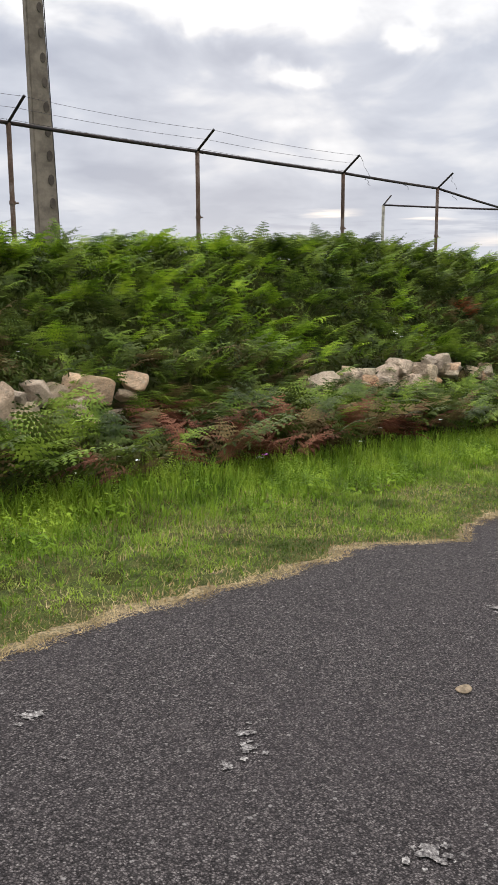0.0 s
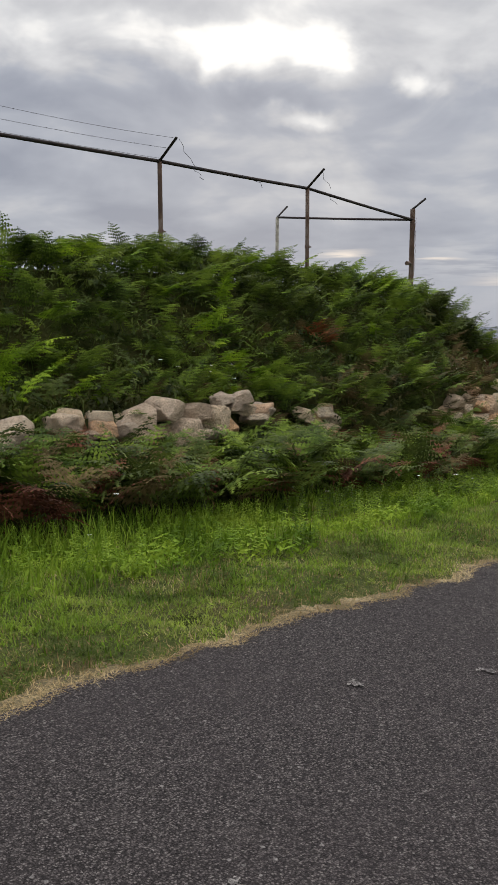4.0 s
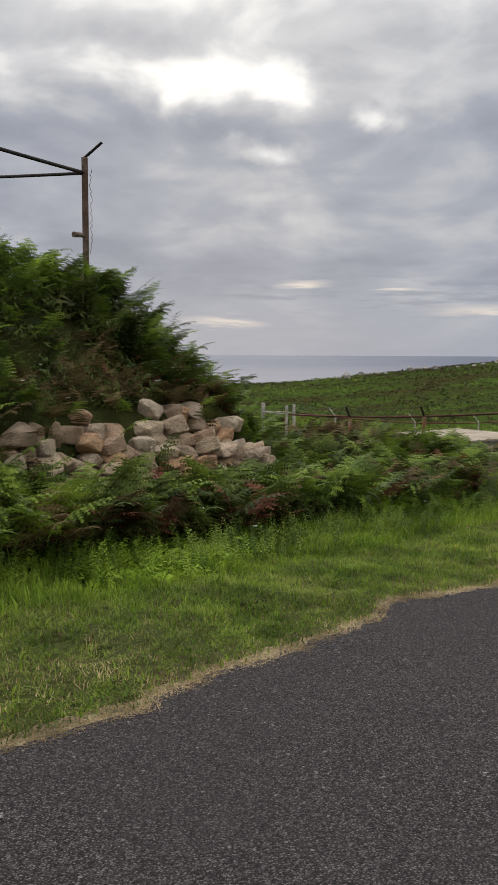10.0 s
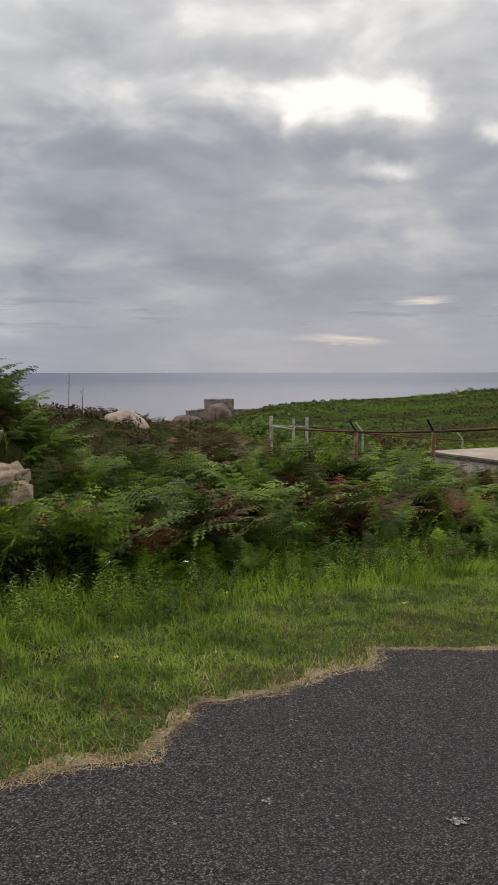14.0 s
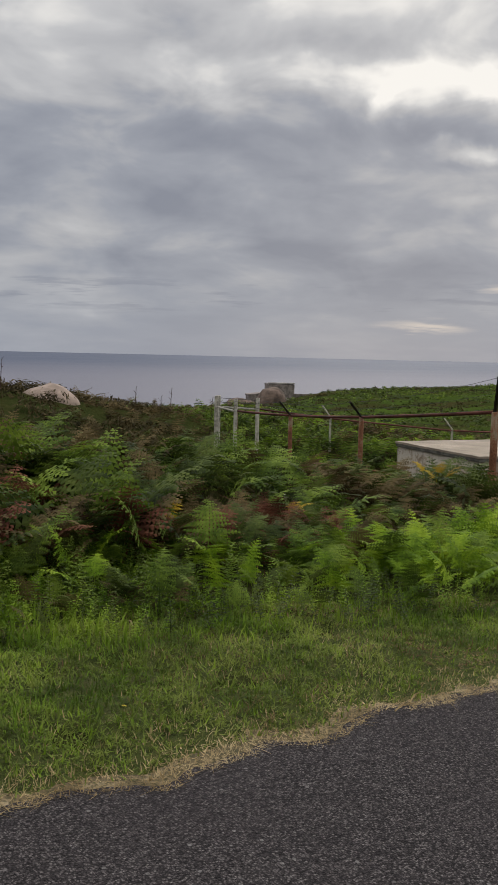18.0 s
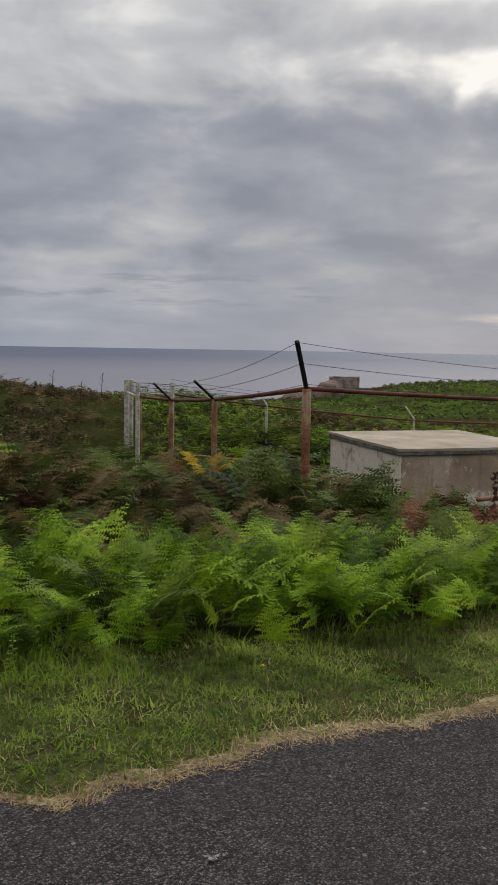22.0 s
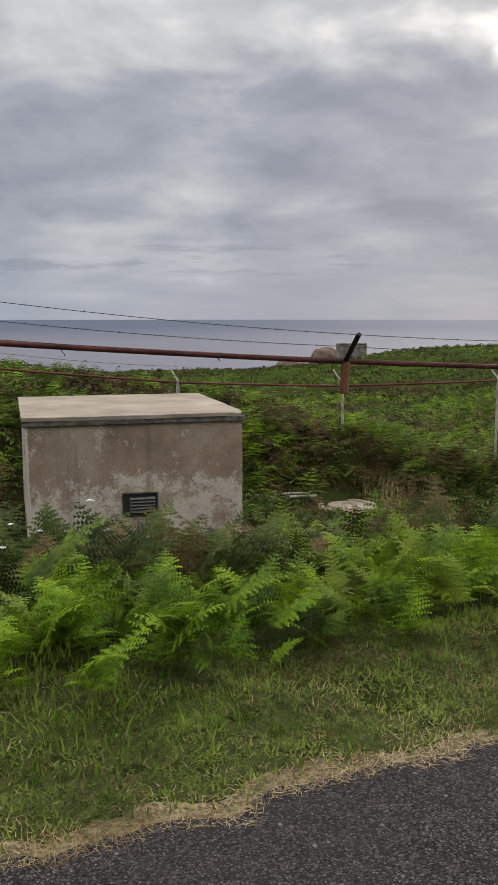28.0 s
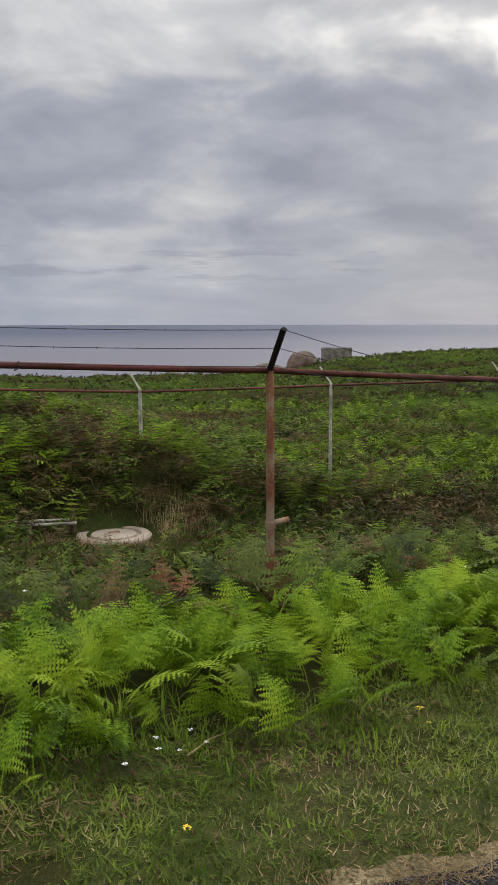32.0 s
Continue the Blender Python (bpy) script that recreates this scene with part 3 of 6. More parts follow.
def tube_bm(points, radius, sides=8, bm=None):
    """A round bar through the points."""
    bm = bm or bmesh.new()
    pts = [Vector(p) for p in points]
    rings = []
    for i, p in enumerate(pts):
        d = (pts[min(i + 1, len(pts) - 1)] - pts[max(i - 1, 0)]).normalized()
        u = d.cross(Vector((0, 0, 1)) if abs(d.z) < 0.9 else Vector((1, 0, 0))).normalized()
        v = d.cross(u)
        r = radius[i] if isinstance(radius, (list, tuple)) else radius
        rings.append([bm.verts.new(p + u * r * math.cos(q * math.tau / sides) + v * r * math.sin(q * math.tau / sides)) for q in range(sides)])
    for s, t in zip(rings, rings[1:]):
        for q in range(sides):
            bm.faces.new((s[q], s[(q + 1) % sides], t[(q + 1) % sides], t[q]))
    bm.faces.new(rings[0])
    bm.faces.new(rings[-1])
    return bm


def sag(a, b, drop, n=10):
    a, b = Vector(a), Vector(b)
    return [a.lerp(b, i / n) - Vector((0, 0, drop * 4 * (i / n) * (1 - i / n))) for i in range(n + 1)]


def barbed_bm(a, b, drop, radius=0.0026, gap=0.14):
    pts = sag(a, b, drop, 14)
    bm = tube_bm(pts, radius, 4)
    long = (Vector(b) - Vector(a)).length
    d = (Vector(b) - Vector(a)).normalized()
    rnd = random.Random(int(long * 1000))
    for k in range(int(long / gap)):
        s = (k + 0.5) / int(long / gap)
        p = Vector(a).lerp(Vector(b), s) - Vector((0, 0, drop * 4 * s * (1 - s)))
        side = Vector((rnd.uniform(-1, 1), rnd.uniform(-1, 1), rnd.uniform(-1, 1))).cross(d).normalized() * 0.011
        tube_bm([p - side, p + side], 0.0022, 3, bm)
    return bm


def steel_post(fence, foot, top, radius, mat, tip=None, clamps=(), square=False, arm_mat=None):
    """A fence post with its sloping arm for barbed wire and the clamps on it."""
    foot, top = Vector(foot), Vector(top)
    if square:
        bm = tube_bm([foot, foot.lerp(top, 0.5), top], radius * 1.25, 4)
        bmesh.ops.bevel(bm, geom=list(bm.edges), offset=0.006, segments=1, affect="EDGES")
    else:
        bm = tube_bm([foot, foot.lerp(top, 0.33), foot.lerp(top, 0.34), foot.lerp(top, 0.67), top - Vector((0, 0, 0.01)), top], [radius, radius, radius * 0.97, radius * 0.96, radius * 0.96, radius * 0.8], 10)
    post = part("post", bm, mat, fence, smooth=not square)
    if tip is not None:
        d = Vector(tip) - top
        side = d.cross(Vector((0, 0, 1))).normalized()
        bm = bmesh.new()
        for off, wd in ((0.0, 0.022), (0.014, 0.017)):
            tube_bm([top - d * 0.08 + side * off, top + d * 0.5 + side * off, Vector(tip) + side * off], wd, 4, bm)
        part("arm", bm, arm_mat or M_ARM, post, "dark angle iron arm for barbed wire")
    for s in clamps:
        p = foot.lerp(top, s)
        bm = tube_bm([p - Vector((0, 0, 0.025)), p + Vector((0, 0, 0.025))], radius * 1.22, 10)
        tube_bm([p + Vector((radius, 0, 0)), p + Vector((radius + 0.05, -0.02, 0))], 0.012, 6, bm)
        part("clamp", bm, mat, post)
    return post


def rails(fence, name, pts, radius, mat, label=""):
    for a, b in zip(pts, pts[1:]):
        part(name, tube_bm(sag(a, b, 0.008, 6), radius, 8), mat, fence, label, True)


# ---- fence on top of the bank
A1, B1, C1, D1, E1, F1 = (7.35, 10.45, 3.77), (10.8, 10.31, 3.77), (14.55, 10.08, 3.76), (18.04, 10.0, 3.75), (21.82, 10.13, 3.54), (21.55, 13.58, 3.81)
bank_fence = thing("bank_fence", "weathered steel pipe fence with barbed wire on a bank", "fence", (14.5, 10.1, 1.9))
bank_fence.matrix_world = Matrix()
Z1 = (3.6, 10.6, 3.78)
for p in (Z1, A1, B1, C1, D1):
    steel_post(bank_fence, (p[0] + 0.03, p[1], 1.5), p, 0.036, M_POST_GREY, (p[0] + 0.02, p[1] - 0.35, p[2] + 0.30), (0.55,))
steel_post(bank_fence, (E1[0], E1[1], 1.2), (E1[0], E1[1], E1[2] + 0.22), 0.05, M_POST_GREY, (E1[0] + 0.14, E1[1] - 0.22, E1[2] + 0.43), (0.36,), True)
steel_post(bank_fence, (F1[0], F1[1], 1.7), F1, 0.04, M_PALE_POST, (F1[0] + 0.3, F1[1] - 0.05, F1[2] + 0.27), (), True)
rails(bank_fence, "top_rail", [Z1, A1, B1, C1, D1, E1], 0.027, M_DARK_RAIL, "dark steel pipe rail")
rails(bank_fence, "top_rail", [E1, F1], 0.024, M_DARK_RAIL)
for k, s in enumerate((0.12, 0.55, 0.97)):
    run = [(q[0] + 0.02, q[1] - 0.35 * s, q[2] + 0.30 * s) for q in (Z1, A1, B1, C1)]
    for q, r in zip(run, run[1:]):
        part("barbed_wire", barbed_bm(q, r, 0.02 + 0.01 * k, 0.0024), M_WIRE, bank_fence)
lamp_arm = tube_bm([(E1[0], E1[1], 2.62), (E1[0] - 0.12, E1[1] - 0.03, 2.64), (E1[0] - 0.27, E1[1] - 0.05, 2.63)], [0.02, 0.035, 0.042], 8)
part("bracket", lamp_arm, M_POST_GREY, bank_fence, "short pipe stub bracket")
rnd = random.Random(5)
for (x0, y0, z0), lng in (((C1[0] + 0.1, 9.75, 4.05), 0.35), ((D1[0], 9.7, 4.03), 0.3), ((C1[0] + 0.7, 10.05, 3.72), 0.12), ((D1[0] - 1.4, 10.0, 3.72), 0.1), ((D1[0] + 0.6, 10.02, 3.7), 0.14)):
    pts = [(x0 + i * 0.06 * rnd.uniform(0.4, 1), y0 + rnd.uniform(-0.03, 0.03), z0 - lng * (i / 5) ** 1.5) for i in range(6)]
    part("loose_wire", tube_bm(pts, 0.004, 4), M_WIRE, bank_fence, "loose rusted wire end")
pts = [(E1[0] + 0.09 + rnd.uniform(-0.02, 0.03), E1[1] - 0.02, 3.6 - i * 0.035) for i in range(36)]
part("mesh_remnant", tube_bm(pts, 0.005, 4), M_POST_RUST, bank_fence, "rusted remnant of chain link mesh")

# ---- rusty fence below the road
P2, R2, S2, W2, X2 = (32.87, 7.36, -0.36), (36.08, 6.80, -0.52), (39.5, 6.22, -0.75), (43.1, 5.83, -0.92), (46.6, 5.35, -1.12)
low_fence = thing("roadside_fence", "rusty red pipe fence with barbed wire on angled arms", "fence", (38, 6.5, -2))
low_fence.matrix_world = Matrix()


def foot_of(p, deep=0.25):
    return (p[0] + 0.02, p[1] + 0.02, float(ground_z(p[0], p[1])) - deep)


steel_post(low_fence, foot_of(P2), P2, 0.052, M_POST_RUST, (32.50, 7.05, 0.14), (0.5,))
steel_post(low_fence, foot_of(R2), R2, 0.036, M_POST, (35.97, 6.40, -0.18), (0.55, 0.3))
steel_post(low_fence, (39.49, 6.23, -1.04), S2, 0.042, M_POST_RUST, (39.40, 5.90, -0.50), (), True)
steel_post(low_fence, foot_of(W2), W2, 0.034, M_POST_RUST, (43.02, 5.51, -0.60), (0.46,))
steel_post(low_fence, foot_of(X2), X2, 0.036, M_POST, (46.5, 5.0, -0.85), (0.5,))
rails(low_fence, "top_rail", [P2, R2, S2, W2, X2], 0.024, M_RAIL, "dark red pipe rail with flaking paint")
for s, dr in ((0.1, 0.02), (0.55, 0.03), (0.98, 0.03)):
    tips = [((32.50, 7.05, 0.14), P2), ((35.97, 6.40, -0.18), R2), ((39.40, 5.90, -0.50), S2), ((43.02, 5.51, -0.60), W2)]
    run = [tuple(Vector(b).lerp(Vector(t), s)) for t, b in tips]
    for q, r in zip(run, run[1:]):
        part("barbed_wire", barbed_bm(q, r, dr), M_WIRE, low_fence)
    end = Vector(X2).lerp(Vector((46.5, 5.0, -1.2)), s)
    part("barbed_wire", barbed_bm(run[-1], tuple(end), 0.12), M_WIRE, low_fence)
part("low_rail", tube_bm([(36.06, 6.8, -1.65), (35.6, 6.88, -1.67), (35.15, 6.96, -1.68)], 0.03, 8), M_POST_RUST, low_fence, "broken stub of lower rail", True)
part("low_rail", tube_bm([(43.12, 5.83, -2.12), (43.26, 5.81, -2.10)], 0.026, 8), M_POST_RUST, low_fence, "broken stub of lower rail", True)
for x0 in (35.1, 35.25, 41.9, 37.0):
    q = Vector(R2).lerp(Vector(S2), (x0 - 36.08) / 3.42) if x0 > 36.08 else Vector(P2).lerp(Vector(R2), (x0 - 32.87) / 3.21)
    pts = [q + Vector((rnd.uniform(-0.02, 0.02), -0.02, -0.02 * i)) for i in range(5)]
    part("loose_wire", tube_bm(pts, 0.004, 4), M_WIRE, low_fence)

pts = [(P2[0] - 0.07 + rnd.uniform(-0.035, 0.03), P2[1] - 0.05 + rnd.uniform(-0.02, 0.02), P2[2] - 0.45 - i * 0.03) for i in range(34)]
part("mesh_remnant", tube_bm(pts, 0.0045, 4), M_POST_RUST, low_fence, "rusted remnant of chain link mesh")
for x0, lng in ((35.0, 0.16), (34.6, 0.10), (38.3, 0.07), (41.2, 0.06)):
    q = Vector(P2).lerp(Vector(R2), (x0 - 32.87) / 3.21) if x0 < 36.08 else Vector(R2).lerp(Vector(S2), (x0 - 36.08) / 3.42) if x0 < 39.5 else Vector(S2).lerp(Vector(W2), (x0 - 39.5) / 3.6)
    part("wire_tie", tube_bm([q + Vector((rnd.uniform(-0.03, 0.03), -0.03, 0.02 - lng * k / 4)) for k in range(5)], 0.005, 4), M_WIRE, low_fence, "rusted wire tie on the rail")

# ---- side fence from the corner post to the white gate
Q2, Q3, Q4 = (33.84, 10.85, -0.70), (34.63, 13.62, -0.88), (35.45, 16.5, -0.99)
side_fence = thing("side_fence", "rusty pipe fence running down to a white gate", "fence", (34, 12, -2))
side_fence.matrix_world = Matrix()
for p, tip in ((Q2, (33.43, 10.73, -0.42)), (Q3, (34.22, 13.5, -0.58)), (Q4, None)):
    steel_post(side_fence, foot_of(p), p, 0.045, M_POST_RUST, tip, (0.5,))
rails(side_fence, "top_rail", [P2, Q2, Q3, Q4], 0.026, M_RAIL, "dark red pipe rail")
for s, dr in ((0.1, 0.03), (0.55, 0.05), (0.98, 0.06)):
    run = [tuple(Vector(b).lerp(Vector(t), s)) for t, b in (((32.50, 7.05, 0.14), P2), ((33.43, 10.73, -0.42), Q2), ((34.22, 13.5, -0.58), Q3), ((35.2, 16.5, -0.72), Q4))]
    for q, r in zip(run, run[1:]):
        part("barbed_wire", barbed_bm(q, r, dr), M_WIRE, side_fence)

# ---- fence at the back of the plot
O2, U2, V2, T2, Y2 = (38.99, 16.97, -1.30), (42.63, 15.83, -1.66), (46.02, 14.86, -1.80), (49.5, 13.82, -1.75), (53.0, 12.8, -1.70)
G3 = (36.43, 16.95, -0.98)
back_fence = thing("back_fence", "low rail fence with pale bent concrete posts", "fence", (44, 15, -3))
back_fence.matrix_world = Matrix()
for p in (O2, U2, V2, T2, Y2):
    steel_post(back_fence, foot_of(p), (p[0], p[1], p[2] + 0.04), 0.032, M_PALE_POST, (p[0] - 0.10, p[1] + 0.22, p[2] + 0.34), (), True, M_PALE_POST)
rails(back_fence, "low_rail", [G3, O2, U2, V2, T2, Y2], 0.022, M_RAIL, "thin rusty rail")
for s in (0.14, 0.32):
    part("wire", tube_bm(sag((O2[0], O2[1], O2[2] + s), (G3[0], G3[1], G3[2] + s), 0.02), 0.003, 4), M_WIRE, back_fence)
    part("wire", tube_bm(sag((O2[0], O2[1], O2[2] + s), (U2[0], U2[1], U2[2] + s), 0.05), 0.003, 4), M_WIRE, back_fence)
part("fallen_rail", tube_bm([(34.9, 13.6, -1.86), (35.8, 13.2, -1.95), (36.7, 12.8, -2.1)], 0.018, 6), M_POST_RUST, back_fence)

# ---- white gate posts
gate = thing("gate_frame", "pale weathered concrete gate posts with thin wires", "gate", (35.8, 17.2, -2))
gate.matrix_world = Matrix()
for (x, y, z), r in (((35.66, 17.55, -0.69), 0.055), ((35.84, 17.72, -0.69), 0.055), ((36.43, 16.9, -0.72), 0.05), ((35.36, 16.4, -0.70), 0.045)):
    steel_post(gate, (x, y, float(ground_z(x, y)) - 0.2), (x, y, z), r, M_PALE_POST, None, (), True)
for s in (0.06, 0.16, 0.26):
    part("wire", tube_bm([(35.84, 17.72, -0.69 - s), (36.43, 16.9, -0.72 - s)], 0.006, 4), M_WIRE, gate)
    part("wire", tube_bm([(36.43, 16.9, -0.72 - s), (38.99, 16.97, -1.0 - s)], 0.005, 4), M_WIRE, gate)
part("gate_rail", tube_bm([(35.66, 17.55, -0.96), (35.36, 16.4, -0.99)], 0.025, 6), M_PALE_POST, gate)
part("gate_rail", tube_bm([(35.84, 17.72, -0.97), (36.43, 16.9, -1.0)], 0.025, 6), M_PALE_POST, gate)

# ---- concrete hut
HUT = pose(40.08, 12.68, -1.70, 0, 0, -16.2)
hut = thing("concrete_hut", "low plastered concrete hut with flat slab roof and flaking whitewash", "hut")
hut.matrix_world = HUT
LX, LY = 1.555, 1.66
bm = slab_bm((2 * LX - 0.08, 2 * LY - 0.08, 2.3), Matrix.Translation((0, 0, -0.10 - 1.15)), 0)
bmesh.ops.subdivide_edges(bm, edges=list(bm.edges), cuts=12, use_grid_fill=True)
for v in bm.verts:
    q = noise.noise(v.co * 1.7) * 0.010 + noise.noise(v.co * 6) * 0.004
    n = Vector((v.co.x if abs(v.co.x) > LX - 0.05 else 0, v.co.y if abs(v.co.y) > LY - 0.05 else 0, 0))
    v.co += n.normalized() * q if n.length else n
part("wall_shell", bm, M_PLASTER, hut)
bm = slab_bm((2 * LX, 2 * LY, 0.05), Matrix.Translation((0, 0, -0.025)), 0)
bmesh.ops.subdivide_edges(bm, edges=list(bm.edges), cuts=14, use_grid_fill=True)
for v in bm.verts:
    e = max(abs(v.co.x) / LX, abs(v.co.y) / LY)
    v.co += Vector((noise.noise(v.co * 5), noise.noise(v.co * 5 + Vector((7, 0, 0))), 0)) * 0.018 * (e > 0.98)
    v.co.z += noise.noise(v.co * 2.2) * 0.008
    chip = (Vector((v.co.x, v.co.y, 0)) - Vector((LX, -LY, 0))).length
    if chip < 0.22:
        v.co += Vector((-0.07, 0.05, -0.02)) * (1 - chip / 0.22)
part("roof_slab", bm, M_SLAB, hut, "pale worn concrete roof slab", False)
bm = slab_bm((2 * LX - 0.015, 2 * LY - 0.015, 0.075), Matrix.Translation((0, 0, -0.05 - 0.0385)), 0.008)
part("slab_edge", bm, M_SLAB_EDGE, hut, "dark mossy edge under the roof slab")
VX, VZ, VY = 0.03, -1.26, -LY + 0.04
vent = part("vent", slab_bm((0.47, 0.03, 0.31), Matrix.Translation((VX, VY - 0.004, VZ)), 0.004), M_VENT, hut, "black ventilation opening")
for dx, dz, sx, sz in ((0, 0.15, 0.50, 0.028), (0, -0.15, 0.50, 0.028), (-0.236, 0, 0.028, 0.272), (0.236, 0, 0.028, 0.272)):
    part("vent_frame", slab_bm((sx, 0.05, sz), Matrix.Translation((VX + dx, VY - 0.012, VZ + dz)), 0.005), M_VENT, vent)
for k in range(5):
    part("louvre", slab_bm((0.36, 0.05, 0.012), Matrix.Translation((VX + 0.03, VY - 0.03, VZ - 0.10 + k * 0.046)) @ pose(0, 0, 0, 38), 0.002), M_LOUVRE, vent)

# ---- concrete manhole with its pipes
man = thing("manhole", "round pale concrete manhole head with a lid among dry grass", "manhole")
MAN = Vector((44.66, 12.9, -3.87))
man.location = MAN
ring = bmesh.new()
prof = [(0.60, -0.35), (0.60, 0.0), (0.57, 0.03), (0.44, 0.03), (0.42, -0.015), (0.0, -0.015)]
loops = []
for r, z in prof[:-1]:
    loops.append([ring.verts.new((r * math.cos(q * math.tau / 32), r * math.sin(q * math.tau / 32), z)) for q in range(32)])
for s, t in zip(loops, loops[1:]):
    for q in range(32):
        ring.faces.new((s[q], s[(q + 1) % 32], t[(q + 1) % 32], t[q]))
ring.faces.new(loops[-1])
part("rim", ring, M_SLAB, man)
part("lid", tube_bm([(0, 0, -0.012), (0, 0, 0.028)], [0.37, 0.35], 28), M_SLAB, man)
part("lid_handle", tube_bm([(-0.1, 0, 0.028), (-0.08, 0, 0.06), (0.08, 0, 0.06), (0.1, 0, 0.028)], 0.01, 6), M_POST_RUST, man)
pipe = thing("water_pipe", "pale pipes leading to the manhole, lying on dry grass", "pipe", (43.4, 13.4, -3.7))
pipe.matrix_world = Matrix()
for dz, dy in ((0.04, 0.0), (0.0, -0.10)):
    part("pipe_run", tube_bm([(44.15, 13.25 + dy, -3.66 + dz), (43.4, 13.55 + dy, -3.67 + dz), (42.5, 13.9 + dy, -3.70 + dz)], 0.024, 8), M_PALE_POST, pipe, "", True)
part("valve_post", tube_bm([(44.12, 13.25, -4.1), (44.12, 13.25, -3.55), (44.12, 13.25, -3.45)], [0.05, 0.05, 0.03], 8), M_POST_GREY, pipe)

# ---- concrete pole behind the bank
pole = thing("utility_pole", "tall grey concrete utility pole with arched recesses", "pole", (14.6, 19.2, 1.6))
bm = bmesh.new()
bmesh.ops.create_cube(bm, size=1, matrix=Matrix.Translation((0, 0, 6.0)) @ Matrix.Diagonal((0.58, 0.40, 13.0, 1)))
for v in bm.verts:
    k = 1 - 0.45 * (v.co.z + 0.5) / 13.0
    v.co.x, v.co.y = v.co.x * k, v.co.y * k
bmesh.ops.bevel(bm, geom=list(bm.edges), offset=0.03, segments=2, affect="EDGES")
pole.rotation_euler = (0, radians(-1.8), radians(-20))
part("shaft", bm, M_POLE, pole)
# hollows are flat dark discs, their shade put into the colour
for k in range(16):
    z = 0.9 + k * 0.58
    s = 1 - 0.45 * (z + 0.5) / 13.0
    bm = tube_bm([(0, 0.0, -0.02), (0, 0, 0.02)], 0.115 * s, 14)
    bmesh.ops.transform(bm, matrix=Matrix.Translation((0.15 * s, -0.2 * s - 0.002, z)) @ pose(0, 0, 0, 90) @ Matrix.Diagonal((0.75, 1.3, 1, 1)), verts=bm.verts)
    part("recess", bm, M_RECESS, pole)
part("corner_strip", slab_bm((0.02, 0.02, 12.4), Matrix.Translation((0, 0, 0)), 0), M_VENT, pole).matrix_basis = Matrix.Translation((0.24, -0.14, 6)) @ pose(0, 0, 0, 0.35, -0.62, 0)


# ---- stones
def rock_mesh(name, mat, seed, square=0.62, rough=0.20):
    """A broken angular block of about unit size with worn edges."""
    r = random.Random(seed)
    bm = bmesh.new()
    for k in range(24):
        d = Vector((r.gauss(0, 1), r.gauss(0, 1), r.gauss(0, 1))).normalized()
        q = Vector([math.copysign(abs(c) ** square, c) for c in d]) * 0.5 * (1 + r.uniform(-rough, rough))
        bm.verts.new(q)
    hull = bmesh.ops.convex_hull(bm, input=list(bm.verts))
    bmesh.ops.delete(bm, geom=list({v for v in hull["geom_interior"] + hull["geom_unused"] if isinstance(v, bmesh.types.BMVert)}), context="VERTS")
    bmesh.ops.dissolve_limit(bm, angle_limit=radians(14), verts=list(bm.verts), edges=list(bm.edges))
    bmesh.ops.bevel(bm, geom=list(bm.edges), offset=0.04, segments=1, affect="EDGES", clamp_overlap=True)
    bmesh.ops.triangulate(bm, faces=list(bm.faces))
    bmesh.ops.recalc_face_normals(bm, faces=list(bm.faces))
    me = bpy.data.meshes.new(name)
    bm.to_mesh(me)
    bm.free()
    me.materials.append(mat)
    return me


ROCKS = [rock_mesh("stone", M_STONE, 100 + k, 0.50 + 0.035 * (k % 6), 0.24) for k in range(12)]
DARK_ROCKS = [rock_mesh("far_rock", M_FAR_ROCK, 140 + k, 0.7) for k in range(6)]


def stone(parent, p, size, turn, k, name="stone"):
    ob = new(name, ROCKS[k % len(ROCKS)])
    ob.parent = parent
    ob.matrix_basis = pose(*p, *turn) @ Matrix.Diagonal((*size, 1))
    return ob


wall = thing("stone_wall", "collapsing dry stone wall of pale granite blocks, half hidden by fern", "stone wall", kind="structure")
rnd = random.Random(11)
# tumbled end of the wall
z0 = -0.44
for course in range(6):
    x = 17.5 + rnd.uniform(0, 0.25) + (0.25, 0.1, 0.0, 0.2, 0.5, 1.6)[course]
    tall_c = (0.15, 0.14, 0.15, 0.16, 0.18, 0.18)[course]
    while x < 21.75 - 0.06 * course:
        wd = rnd.choice((0.13, 0.18, 0.24, 0.30, 0.38)) * rnd.uniform(0.9, 1.15)
        ht = tall_c * rnd.uniform(1.0, 1.5)
        if rnd.random() < (1, 1, 0.97, 0.92, 0.8, 0.55)[course]:
            stone(wall, (x + wd / 2, 6.88 + course * 0.085 + rnd.uniform(-0.08, 0.08), z0 + rnd.uniform(-0.03, 0.03) - 0.012 * (x - 17)), (wd * rnd.uniform(0.9, 1.02), rnd.uniform(0.26, 0.40), ht * 0.92), (rnd.uniform(-16, 16), rnd.uniform(-24, 24), rnd.uniform(-30, 30)), rnd.randrange(12))
        x += wd * rnd.uniform(0.92, 1.1)
    z0 += tall_c * 0.92
for k in range(16):
    stone(wall, (21.45 + rnd.uniform(-0.6, 0.4), 6.80 + rnd.uniform(-0.15, 0.5), -0.48 + rnd.uniform(0, 0.34)), (rnd.uniform(0.22, 0.5), rnd.uniform(0.2, 0.4), rnd.uniform(0.12, 0.24)), (rnd.uniform(-25, 25), rnd.uniform(-15, 25), rnd.uniform(0, 180)), k)
